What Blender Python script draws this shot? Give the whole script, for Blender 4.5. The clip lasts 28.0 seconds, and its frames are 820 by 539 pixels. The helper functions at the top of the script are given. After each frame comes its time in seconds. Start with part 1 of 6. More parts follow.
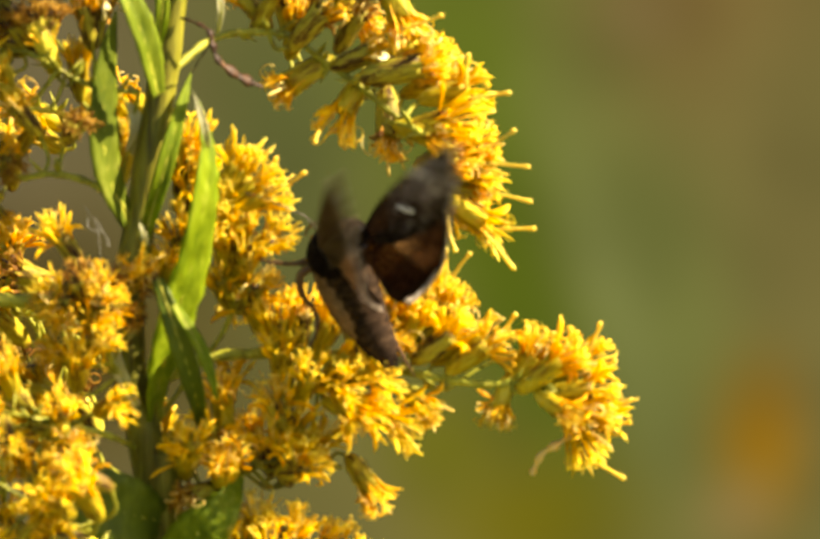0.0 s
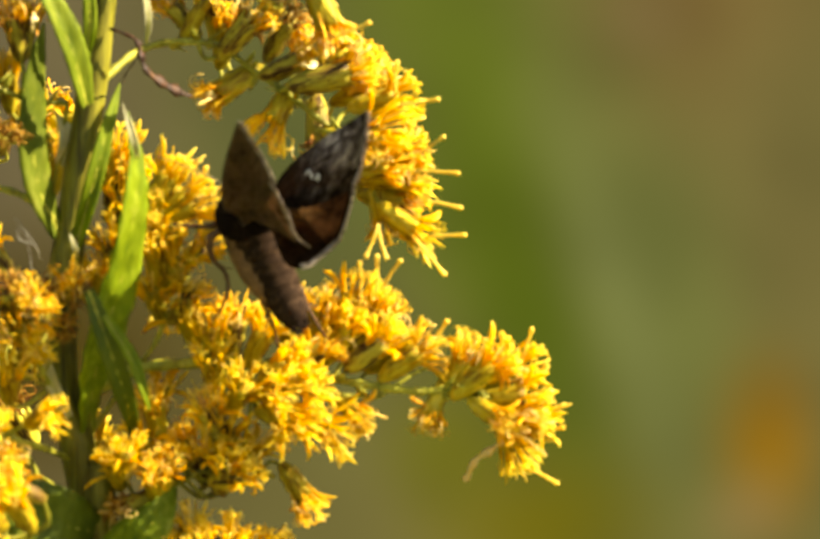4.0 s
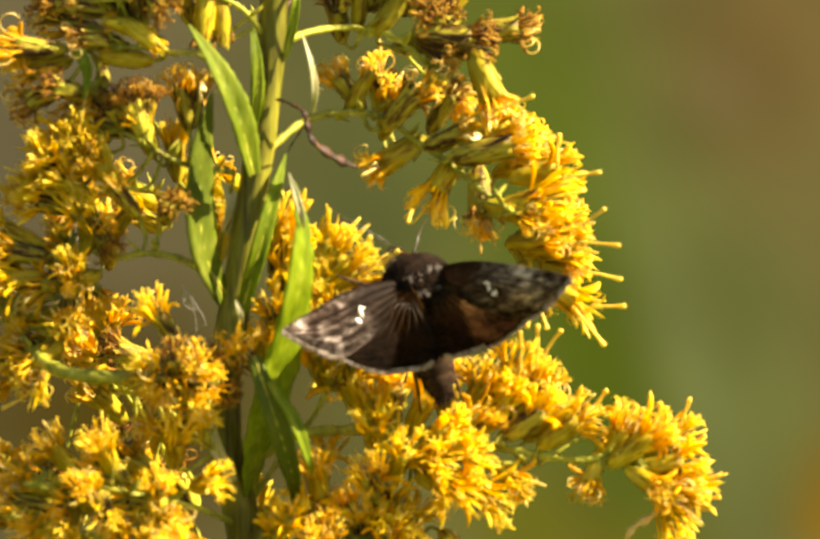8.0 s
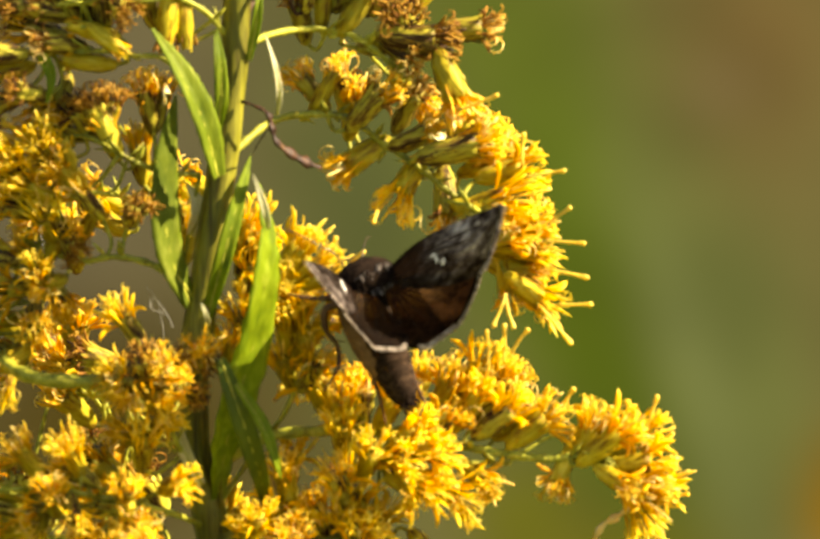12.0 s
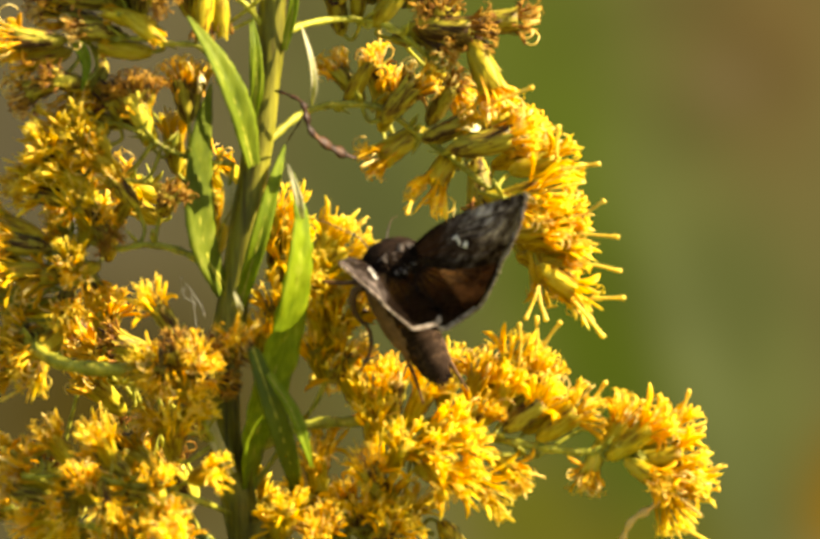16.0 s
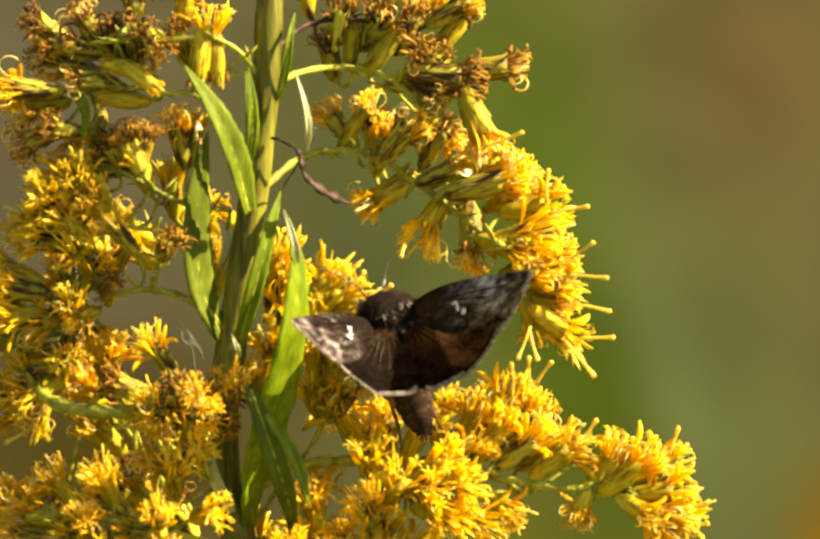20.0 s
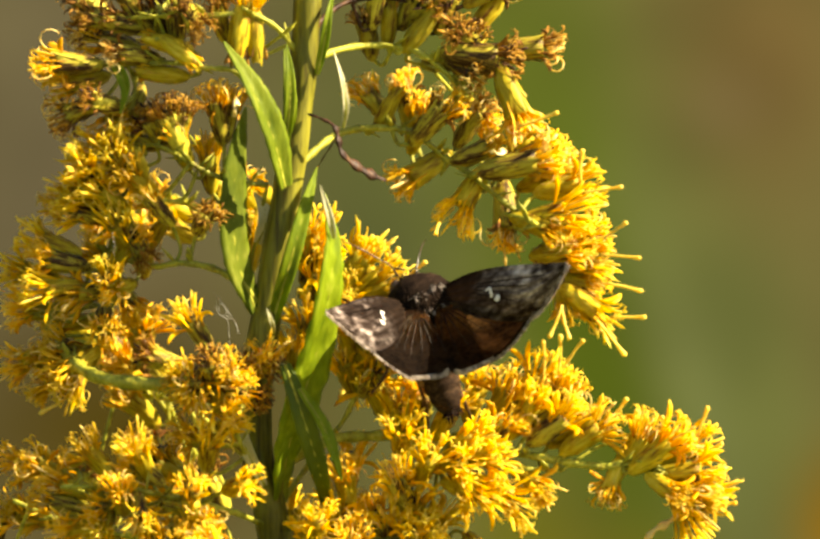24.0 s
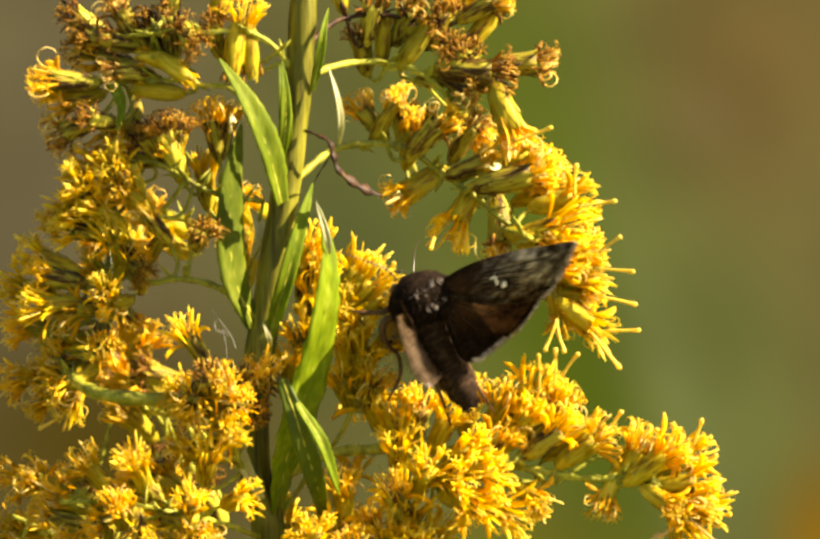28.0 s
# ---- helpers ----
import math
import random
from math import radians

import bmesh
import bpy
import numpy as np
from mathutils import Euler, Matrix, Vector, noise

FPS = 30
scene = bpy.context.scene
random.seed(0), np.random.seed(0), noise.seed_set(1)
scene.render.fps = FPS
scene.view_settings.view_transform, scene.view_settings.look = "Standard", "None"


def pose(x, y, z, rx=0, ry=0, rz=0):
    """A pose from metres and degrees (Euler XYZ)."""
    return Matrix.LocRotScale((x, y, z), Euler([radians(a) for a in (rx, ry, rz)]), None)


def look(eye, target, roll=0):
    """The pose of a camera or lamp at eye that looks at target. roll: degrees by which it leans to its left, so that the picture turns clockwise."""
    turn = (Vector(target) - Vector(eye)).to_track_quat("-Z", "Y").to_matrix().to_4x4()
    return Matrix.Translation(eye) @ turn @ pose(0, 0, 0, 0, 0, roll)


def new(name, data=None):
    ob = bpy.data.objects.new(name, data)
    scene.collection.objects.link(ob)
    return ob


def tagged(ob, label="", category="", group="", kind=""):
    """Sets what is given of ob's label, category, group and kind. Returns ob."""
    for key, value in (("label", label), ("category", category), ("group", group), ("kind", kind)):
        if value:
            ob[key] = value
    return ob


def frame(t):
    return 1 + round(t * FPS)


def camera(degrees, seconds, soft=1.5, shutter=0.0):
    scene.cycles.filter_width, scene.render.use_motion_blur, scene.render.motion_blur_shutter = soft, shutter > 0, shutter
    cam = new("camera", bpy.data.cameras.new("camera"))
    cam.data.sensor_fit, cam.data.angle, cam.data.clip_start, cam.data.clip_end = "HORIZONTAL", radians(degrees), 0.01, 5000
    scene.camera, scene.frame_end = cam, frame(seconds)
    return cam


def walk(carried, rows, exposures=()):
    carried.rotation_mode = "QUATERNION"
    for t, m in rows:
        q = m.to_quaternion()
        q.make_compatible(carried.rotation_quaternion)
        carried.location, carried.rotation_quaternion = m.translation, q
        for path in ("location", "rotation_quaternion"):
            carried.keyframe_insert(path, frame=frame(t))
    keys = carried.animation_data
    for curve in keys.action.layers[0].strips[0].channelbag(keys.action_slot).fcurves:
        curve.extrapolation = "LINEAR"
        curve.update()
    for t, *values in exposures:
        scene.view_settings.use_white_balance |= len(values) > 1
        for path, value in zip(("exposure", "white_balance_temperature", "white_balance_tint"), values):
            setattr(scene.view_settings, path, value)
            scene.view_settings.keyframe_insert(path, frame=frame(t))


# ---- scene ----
cam = camera(4.49, 28.0, soft=2.9, shutter=0.5)

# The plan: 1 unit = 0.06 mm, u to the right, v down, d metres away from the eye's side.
UNIT = 0.00006
REACH = 1.2


def P(u, v, d=0.0):
    return Vector(((u - 784) * UNIT, d, 0.9 + (515 - v) * UNIT))


def view(u, v, near, lean, slide, rise=0):
    """The long lens held on the plan's point (u, v); near: how much closer than REACH; slide, rise: the eye's offset."""
    target = P(u, v)
    eye = P(784 + slide, 515 + rise, -REACH / near)
    return look(eye, target, lean)


walk(cam, [
    (0, view(996.6, 685.4, 1.0504, -0.31, 87)),
    (0.5, view(987.9, 672.7, 1.0531, -0.25, 94)),
    (1, view(994.5, 672.0, 1.0532, -0.29, 100)),
    (1.5, view(1013.1, 672.1, 1.0553, -0.24, 150)),
    (2, view(1034.3, 672.7, 1.0567, -0.37, 200)),
    (2.5, view(1055.6, 675.8, 1.0565, -0.39, 210)),
    (4.5, view(1110.3, 668.4, 1.0449, -1.17, 250)),
    (5, view(1080.5, 645.6, 1.0402, -1.18, 250)),
    (5.5, view(1032.5, 620.2, 1.0403, -1.05, 229)),
    (6, view(982.9, 593.9, 1.0389, -0.85, 208)),
    (6.5, view(934.1, 566.7, 1.0379, -0.81, 166)),
    (7, view(884.8, 549.2, 1.0380, -0.51, 125)),
    (7.5, view(842.3, 544.3, 1.0374, -0.51, 94)),
    (8, view(827.5, 541.8, 1.0352, -0.40, 64)),
    (8.5, view(834.7, 542.1, 1.0357, -0.46, 61)),
    (9, view(844.9, 540.0, 1.0360, -0.45, 58)),
    (9.5, view(854.6, 532.9, 1.0347, -0.46, 64)),
    (10, view(864.9, 526.3, 1.0323, -0.58, 70)),
    (10.5, view(872.9, 521.2, 1.0325, -0.81, 87)),
    (11, view(881.1, 519.0, 1.0331, -0.94, 104)),
    (11.5, view(887.5, 526.9, 1.0348, -1.07, 120)),
    (12, view(890.1, 541.7, 1.0354, -1.06, 137)),
    (12.5, view(890.6, 555.3, 1.0366, -1.01, 133)),
    (14.5, view(853.1, 562.6, 1.0369, -0.79, 115)),
    (15, view(842.7, 559.8, 1.0358, -0.61, 111)),
    (15.5, view(832.9, 557.4, 1.0356, -0.43, 95)),
    (16, view(828.9, 557.2, 1.0362, -0.39, 79)),
    (16.5, view(837.0, 562.6, 1.0285, -0.30, 63)),
    (17, view(846.6, 568.5, 1.0210, -0.36, 47)),
    (17.5, view(853.7, 572.9, 1.0146, -0.45, 54)),
    (18, view(858.7, 560.8, 1.0138, -0.59, 61)),
    (18.5, view(860.1, 532.4, 1.0125, -0.69, 68)),
    (19, view(857.8, 504.1, 1.0122, -0.83, 75)),
    (19.5, view(852.4, 485.9, 1.0129, -0.94, 68)),
    (20, view(841.4, 478.1, 1.0136, -0.89, 61)),
    (20.5, view(824.0, 477.7, 1.0114, -0.87, 54)),
    (21, view(803.1, 486.0, 1.0128, -0.75, 47)),
    (21.5, view(782.0, 499.1, 1.0124, -0.76, 41)),
    (23.5, view(773.3, 520.1, 1.0072, -0.18, 18)),
    (24, view(776.5, 521.1, 1.0047, -0.05, 12)),
    (24.5, view(780.3, 521.9, 1.0029, -0.00, 6)),
    (25, view(784.0, 515.0, 1.0000, -0.00, 0)),
    (25.5, view(787.3, 493.8, 0.9986, 0.05, -3)),
    (26, view(788.2, 468.5, 0.9979, 0.03, -7)),
    (26.5, view(787.8, 442.9, 0.9982, -0.04, -10)),
    (27, view(787.3, 427.8, 0.9980, -0.14, -13)),
    (27.5, view(786.5, 446.0, 0.9964, -0.29, -17)),
    (28, view(785.1, 493.0, 0.9982, -0.36, -20)),
], exposures=[(0, 2.12, 7700, 10), (28, 2.12, 7700, 10)])
cam.data.dof.use_dof = True
cam.data.dof.focus_distance = REACH
cam.data.dof.aperture_fstop = 55.0

# ---- world and sun ----
SUN = Vector((0.76, -0.15, 0.63)).normalized()
world = bpy.data.worlds.new("daylight")
scene.world = world
world.use_nodes = True
wn = world.node_tree
sky = wn.nodes.new("ShaderNodeTexSky")
sky.sky_type, sky.sun_disc = "NISHITA", False
sky.sun_elevation = math.asin(SUN.z)
sky.sun_rotation = math.atan2(SUN.x, SUN.y)
wn.nodes["Background"].inputs["Strength"].default_value = 0.05
wn.links.new(sky.outputs["Color"], wn.nodes["Background"].inputs["Color"])
sun_data = bpy.data.lights.new("sun", "SUN")
sun_data.energy, sun_data.angle, sun_data.color = 5.0, radians(0.5), (1.0, 0.90, 0.72)
sun = new("sun", sun_data)
sun.matrix_world = look(tuple(SUN * 20), (0, 0, 0))


# ---- materials ----
def node_mat(name):
    m = bpy.data.materials.new(name)
    m.use_nodes = True
    nt = m.node_tree
    return m, nt, nt.nodes["Principled BSDF"], nt.nodes["Material Output"]


def ramp(nt, stops):
    r = nt.nodes.new("ShaderNodeValToRGB")
    e = r.color_ramp.elements
    while len(e) < len(stops):
        e.new(0.5)
    for el, (at, c) in zip(e, stops):
        el.position, el.color = at, (*c, 1)
    return r


def organic(name, stops, scale, rough=0.6, stretch=(1, 1, 1), bump=0.0, glow_through=0.0, vary=0.25, fine=4.0, sheen=0.0, spec=0.4, tip=0.0):
    """A plant or scale surface: two scales of noise, own tint for every object, light let through thin parts."""
    m, nt, bsdf, out = node_mat(name)
    co = nt.nodes.new("ShaderNodeTexCoord")
    mp = nt.nodes.new("ShaderNodeMapping")
    mp.inputs["Scale"].default_value = stretch
    nt.links.new(co.outputs["Object"], mp.inputs["Vector"])
    info = nt.nodes.new("ShaderNodeObjectInfo")
    shift = nt.nodes.new("ShaderNodeVectorMath")
    shift.operation = "ADD"
    nt.links.new(mp.outputs["Vector"], shift.inputs[0])
    nt.links.new(info.outputs["Random"], shift.inputs[1])
    big, small = nt.nodes.new("ShaderNodeTexNoise"), nt.nodes.new("ShaderNodeTexNoise")
    for n, s in ((big, scale), (small, scale * fine)):
        n.inputs["Scale"].default_value = s
        n.inputs["Detail"].default_value = 4
        nt.links.new(shift.outputs["Vector"], n.inputs["Vector"])
    mix = nt.nodes.new("ShaderNodeMix")
    mix.data_type = "FLOAT"
    mix.inputs[0].default_value = 0.35
    nt.links.new(big.outputs["Fac"], mix.inputs[2])
    nt.links.new(small.outputs["Fac"], mix.inputs[3])
    r = ramp(nt, stops)
    fac = mix.outputs[0]
    if tip:
        # yellower towards the floret's tip, 6 mm above the head's foot taken as the middle
        xyz, along = nt.nodes.new("ShaderNodeSeparateXYZ"), nt.nodes.new("ShaderNodeMath")
        nt.links.new(co.outputs["Object"], xyz.inputs["Vector"])
        along.operation = "MULTIPLY_ADD"
        along.inputs[1].default_value = tip * 1000
        nt.links.new(xyz.outputs["Z"], along.inputs[0])
        lower = nt.nodes.new("ShaderNodeMath")
        lower.inputs[1].default_value = -6 * tip
        nt.links.new(fac, lower.inputs[0])
        nt.links.new(lower.outputs[0], along.inputs[2])
        fac = along.outputs[0]
    nt.links.new(fac, r.inputs["Fac"])
    hsv = nt.nodes.new("ShaderNodeHueSaturation")
    nt.links.new(r.outputs["Color"], hsv.inputs["Color"])
    rng = nt.nodes.new("ShaderNodeMapRange")
    rng.inputs["To Min"].default_value, rng.inputs["To Max"].default_value = 1 - vary, 1 + vary
    nt.links.new(info.outputs["Random"], rng.inputs["Value"])
    nt.links.new(rng.outputs["Result"], hsv.inputs["Value"])
    nt.links.new(hsv.outputs["Color"], bsdf.inputs["Base Color"])
    bsdf.inputs["Roughness"].default_value = rough
    bsdf.inputs["Specular IOR Level"].default_value = spec
    bsdf.inputs["Sheen Weight"].default_value = sheen
    if bump:
        b = nt.nodes.new("ShaderNodeBump")
        b.inputs["Strength"].default_value, b.inputs["Distance"].default_value = bump, 0.0002
        nt.links.new(small.outputs["Fac"], b.inputs["Height"])
        nt.links.new(b.outputs["Normal"], bsdf.inputs["Normal"])
    if glow_through:
        tr, ms = nt.nodes.new("ShaderNodeBsdfTranslucent"), nt.nodes.new("ShaderNodeMixShader")
        ms.inputs["Fac"].default_value = glow_through
        nt.links.new(hsv.outputs["Color"], tr.inputs["Color"])
        nt.links.new(bsdf.outputs["BSDF"], ms.inputs[1])
        nt.links.new(tr.outputs["BSDF"], ms.inputs[2])
        nt.links.new(ms.outputs["Shader"], out.inputs["Surface"])
    return m


def wing_mat(name, inner, outer, start, end, scale, glow, spec, see_in, see_out, silver=0.0):
    """Scales of a wing: one colouring near its root, another towards its margin, start and end in mm from the root; see_in, see_out: the tint of light that comes through it there; silver: the metal gloss of its outer scales."""
    m, nt, bsdf, out = node_mat(name)
    co = nt.nodes.new("ShaderNodeTexCoord")
    mp = nt.nodes.new("ShaderNodeMapping")
    mp.inputs["Scale"].default_value = (0.7, 1.3, 1)
    nt.links.new(co.outputs["Object"], mp.inputs["Vector"])
    big, small = nt.nodes.new("ShaderNodeTexNoise"), nt.nodes.new("ShaderNodeTexNoise")
    for n, s in ((big, scale), (small, scale * 6)):
        n.inputs["Scale"].default_value = s
        n.inputs["Detail"].default_value = 5
        nt.links.new(mp.outputs["Vector"], n.inputs["Vector"])
    mix = nt.nodes.new("ShaderNodeMix")
    mix.data_type = "FLOAT"
    mix.inputs[0].default_value = 0.45
    nt.links.new(big.outputs["Fac"], mix.inputs[2])
    nt.links.new(small.outputs["Fac"], mix.inputs[3])
    size = nt.nodes.new("ShaderNodeVectorMath")
    size.operation = "LENGTH"
    nt.links.new(co.outputs["Object"], size.inputs[0])
    sway = nt.nodes.new("ShaderNodeMath")
    sway.operation = "MULTIPLY_ADD"
    sway.inputs[1].default_value = 0.006
    nt.links.new(big.outputs["Fac"], sway.inputs[0])
    nt.links.new(size.outputs["Value"], sway.inputs[2])
    reach = nt.nodes.new("ShaderNodeMapRange")
    reach.inputs["From Min"].default_value, reach.inputs["From Max"].default_value = (start + 3) * 0.001, (end + 3) * 0.001
    nt.links.new(sway.outputs[0], reach.inputs["Value"])
    blend = nt.nodes.new("ShaderNodeMix")
    blend.data_type = "RGBA"
    nt.links.new(reach.outputs["Result"], blend.inputs[0])
    for slot, stops in ((6, inner), (7, outer)):
        r = ramp(nt, stops)
        nt.links.new(mix.outputs[0], r.inputs["Fac"])
        nt.links.new(r.outputs["Color"], blend.inputs[slot])
    nt.links.new(blend.outputs[2], bsdf.inputs["Base Color"])
    bsdf.inputs["Roughness"].default_value = 0.58 if silver else 0.75
    bsdf.inputs["Specular IOR Level"].default_value = spec
    gloss = nt.nodes.new("ShaderNodeMath")
    gloss.operation = "MULTIPLY"
    gloss.inputs[1].default_value = silver
    nt.links.new(reach.outputs["Result"], gloss.inputs[0])
    nt.links.new(gloss.outputs[0], bsdf.inputs["Metallic"])
    b = nt.nodes.new("ShaderNodeBump")
    b.inputs["Strength"].default_value, b.inputs["Distance"].default_value = 0.35, 0.0002
    nt.links.new(small.outputs["Fac"], b.inputs["Height"])
    nt.links.new(b.outputs["Normal"], bsdf.inputs["Normal"])
    tr, ms = nt.nodes.new("ShaderNodeBsdfTranslucent"), nt.nodes.new("ShaderNodeMixShader")
    ms.inputs["Fac"].default_value = glow
    tint = nt.nodes.new("ShaderNodeMix")
    tint.data_type = "RGBA"
    nt.links.new(reach.outputs["Result"], tint.inputs[0])
    tint.inputs[6].default_value, tint.inputs[7].default_value = (*see_in, 1), (*see_out, 1)
    streak = nt.nodes.new("ShaderNodeMix")
    streak.data_type, streak.blend_type = "RGBA", "MULTIPLY"
    streak.inputs[0].default_value = 1.0
    grey = ramp(nt, [(0.38, (0.25, 0.25, 0.25)), (0.58, (1.0, 1.0, 1.0))])
    nt.links.new(mix.outputs[0], grey.inputs["Fac"])
    nt.links.new(tint.outputs[2], streak.inputs[6])
    nt.links.new(grey.outputs["Color"], streak.inputs[7])
    nt.links.new(streak.outputs[2], tr.inputs["Color"])
    nt.links.new(bsdf.outputs["BSDF"], ms.inputs[1])
    nt.links.new(tr.outputs["BSDF"], ms.inputs[2])
    nt.links.new(ms.outputs["Shader"], out.inputs["Surface"])
    return m


PETAL = organic("yellow petal", [(0.14, (0.55, 0.22, 0.004)), (0.32, (0.80, 0.47, 0.007)), (0.54, (0.90, 0.665, 0.018)), (0.80, (0.95, 0.84, 0.14))], 700, 0.45, stretch=(1, 1, 0.3), glow_through=0.5, vary=0.14, spec=0.3, tip=0.085)
PETAL_OLD = organic("ageing petal", [(0.14, (0.32, 0.12, 0.004)), (0.32, (0.66, 0.33, 0.007)), (0.54, (0.87, 0.58, 0.017)), (0.80, (0.94, 0.80, 0.15))], 800, 0.5, stretch=(1, 1, 0.4), glow_through=0.48, vary=0.18, spec=0.3, tip=0.085)
PETAL_BROWN = organic("withered petal", [(0.28, (0.055, 0.019, 0.006)), (0.44, (0.22, 0.085, 0.010)), (0.60, (0.52, 0.28, 0.022)), (0.78, (0.84, 0.62, 0.22))], 900, 0.7, glow_through=0.28, vary=0.25, spec=0.22, tip=0.05)
STYLE = organic("yellow style", [(0.3, (0.82, 0.53, 0.025)), (0.7, (0.92, 0.78, 0.17))], 900, 0.45, glow_through=0.4, vary=0.12, spec=0.35)
STYLE_PALE = organic("pale curled style", [(0.3, (0.72, 0.42, 0.05)), (0.5, (0.86, 0.66, 0.19)), (0.7, (0.92, 0.81, 0.40))], 900, 0.45, glow_through=0.35, vary=0.15, spec=0.35)
BRACT = organic("yellow-green bract", [(0.36, (0.17, 0.075, 0.010)), (0.44, (0.44, 0.31, 0.016)), (0.56, (0.60, 0.49, 0.03)), (0.75, (0.74, 0.64, 0.12))], 900, 0.5, stretch=(1, 1, 0.18), glow_through=0.42, vary=0.2, bump=0.25, spec=0.2)
BRACT_DARK = organic("brown streaked bract", [(0.40, (0.050, 0.022, 0.007)), (0.47, (0.20, 0.125, 0.018)), (0.54, (0.44, 0.38, 0.035)), (0.75, (0.58, 0.51, 0.07))], 1100, 0.55, stretch=(1, 1, 0.14), glow_through=0.22, vary=0.25, bump=0.25, spec=0.2)
STEM = organic("green stem", [(0.36, (0.05, 0.036, 0.005)), (0.46, (0.115, 0.107, 0.009)), (0.56, (0.19, 0.182, 0.015)), (0.70, (0.31, 0.285, 0.035))], 480, 0.5, stretch=(1, 1, 0.12), bump=0.3, vary=0.1, glow_through=0.15, spec=0.25)
TWIG = organic("pale green twig", [(0.30, (0.11, 0.08, 0.010)), (0.46, (0.28, 0.28, 0.026)), (0.62, (0.42, 0.41, 0.05)), (0.76, (0.58, 0.55, 0.14))], 700, 0.5, stretch=(1, 1, 0.5), bump=0.5, vary=0.2, glow_through=0.15, spec=0.25)
LEAF = organic("green leaf", [(0.32, (0.115, 0.18, 0.005)), (0.46, (0.185, 0.26, 0.008)), (0.58, (0.25, 0.33, 0.014)), (0.72, (0.40, 0.45, 0.05))], 380, 0.58, stretch=(1, 1, 0.3), bump=0.6, glow_through=0.55, vary=0.15, spec=0.22)
LEAF_MID = organic("olive green leaf", [(0.32, (0.085, 0.125, 0.005)), (0.46, (0.135, 0.185, 0.008)), (0.58, (0.185, 0.235, 0.014)), (0.72, (0.32, 0.34, 0.05))], 380, 0.6, stretch=(1, 1, 0.3), bump=0.6, glow_through=0.5, vary=0.15, spec=0.2)
# the green leaf at about half strength: its shade is put into the colour
LEAF_SHADED = organic("green leaf darkened for shade", [(0.3, (0.055, 0.085, 0.004)), (0.5, (0.085, 0.12, 0.006)), (0.72, (0.14, 0.18, 0.012))], 180, 0.5, stretch=(1, 1, 0.35), bump=0.3, glow_through=0.38, vary=0.15, spec=0.25)
# blown-out sun glare on the flower heads, put into a pale colour
SUN_GLARE = organic("cream glare bract", [(0.3, (0.72, 0.60, 0.24)), (0.7, (0.88, 0.82, 0.52))], 500, 0.35, stretch=(1, 1, 0.3), glow_through=0.3, bump=0.4, spec=0.5)
LEAF_PALE = organic("pale dry leaf", [(0.3, (0.40, 0.38, 0.16)), (0.7, (0.70, 0.66, 0.40))], 300, 0.5, glow_through=0.3)
DRY = organic("dried brown leaf", [(0.36, (0.012, 0.0045, 0.002)), (0.5, (0.034, 0.013, 0.005)), (0.62, (0.095, 0.040, 0.015)), (0.76, (0.36, 0.22, 0.10))], 700, 0.55, bump=0.6, stretch=(1, 1, 0.5), spec=0.2)
SILK = organic("spider silk", [(0.3, (0.42, 0.42, 0.40)), (0.7, (0.6, 0.6, 0.58))], 300, 0.3, glow_through=0.3)
FUR = organic("dark brown scales", [(0.3, (0.004, 0.0022, 0.0014)), (0.5, (0.010, 0.0056, 0.0034)), (0.66, (0.024, 0.014, 0.0085)), (0.8, (0.07, 0.044, 0.028))], 900, 0.85, bump=0.4, vary=0.1, spec=0.05)
ABDOMEN = organic("brown abdomen scales", [(0.3, (0.007, 0.0038, 0.002)), (0.5, (0.020, 0.011, 0.006)), (0.7, (0.065, 0.039, 0.021))], 700, 0.8, stretch=(1, 2.5, 1), bump=0.4, vary=0.1, spec=0.06)
BELLY = organic("tan belly scales", [(0.3, (0.06, 0.032, 0.014)), (0.6, (0.16, 0.092, 0.042)), (0.75, (0.26, 0.17, 0.09))], 800, 0.7, bump=0.4, vary=0.1, spec=0.1)
FROST = organic("frosted scales", [(0.3, (0.02, 0.013, 0.009)), (0.5, (0.10, 0.08, 0.068)), (0.7, (0.40, 0.36, 0.33))], 1600, 0.7, vary=0.05, spec=0.15)
FRINGE = organic("pale wing fringe", [(0.36, (0.09, 0.065, 0.048)), (0.48, (0.33, 0.27, 0.215)), (0.64, (0.68, 0.60, 0.52))], 1300, 0.7, glow_through=0.6, vary=0.05, spec=0.15)
MARK = organic("silver white mark", [(0.3, (0.50, 0.47, 0.43)), (0.7, (0.82, 0.79, 0.75))], 2500, 0.35, vary=0.02)
HORN = organic("dark horn", [(0.3, (0.015, 0.010, 0.008)), (0.7, (0.06, 0.04, 0.03))], 900, 0.3)
LEG = organic("brown leg scales", [(0.3, (0.035, 0.015, 0.006)), (0.7, (0.13, 0.065, 0.028))], 900, 0.5, spec=0.25)
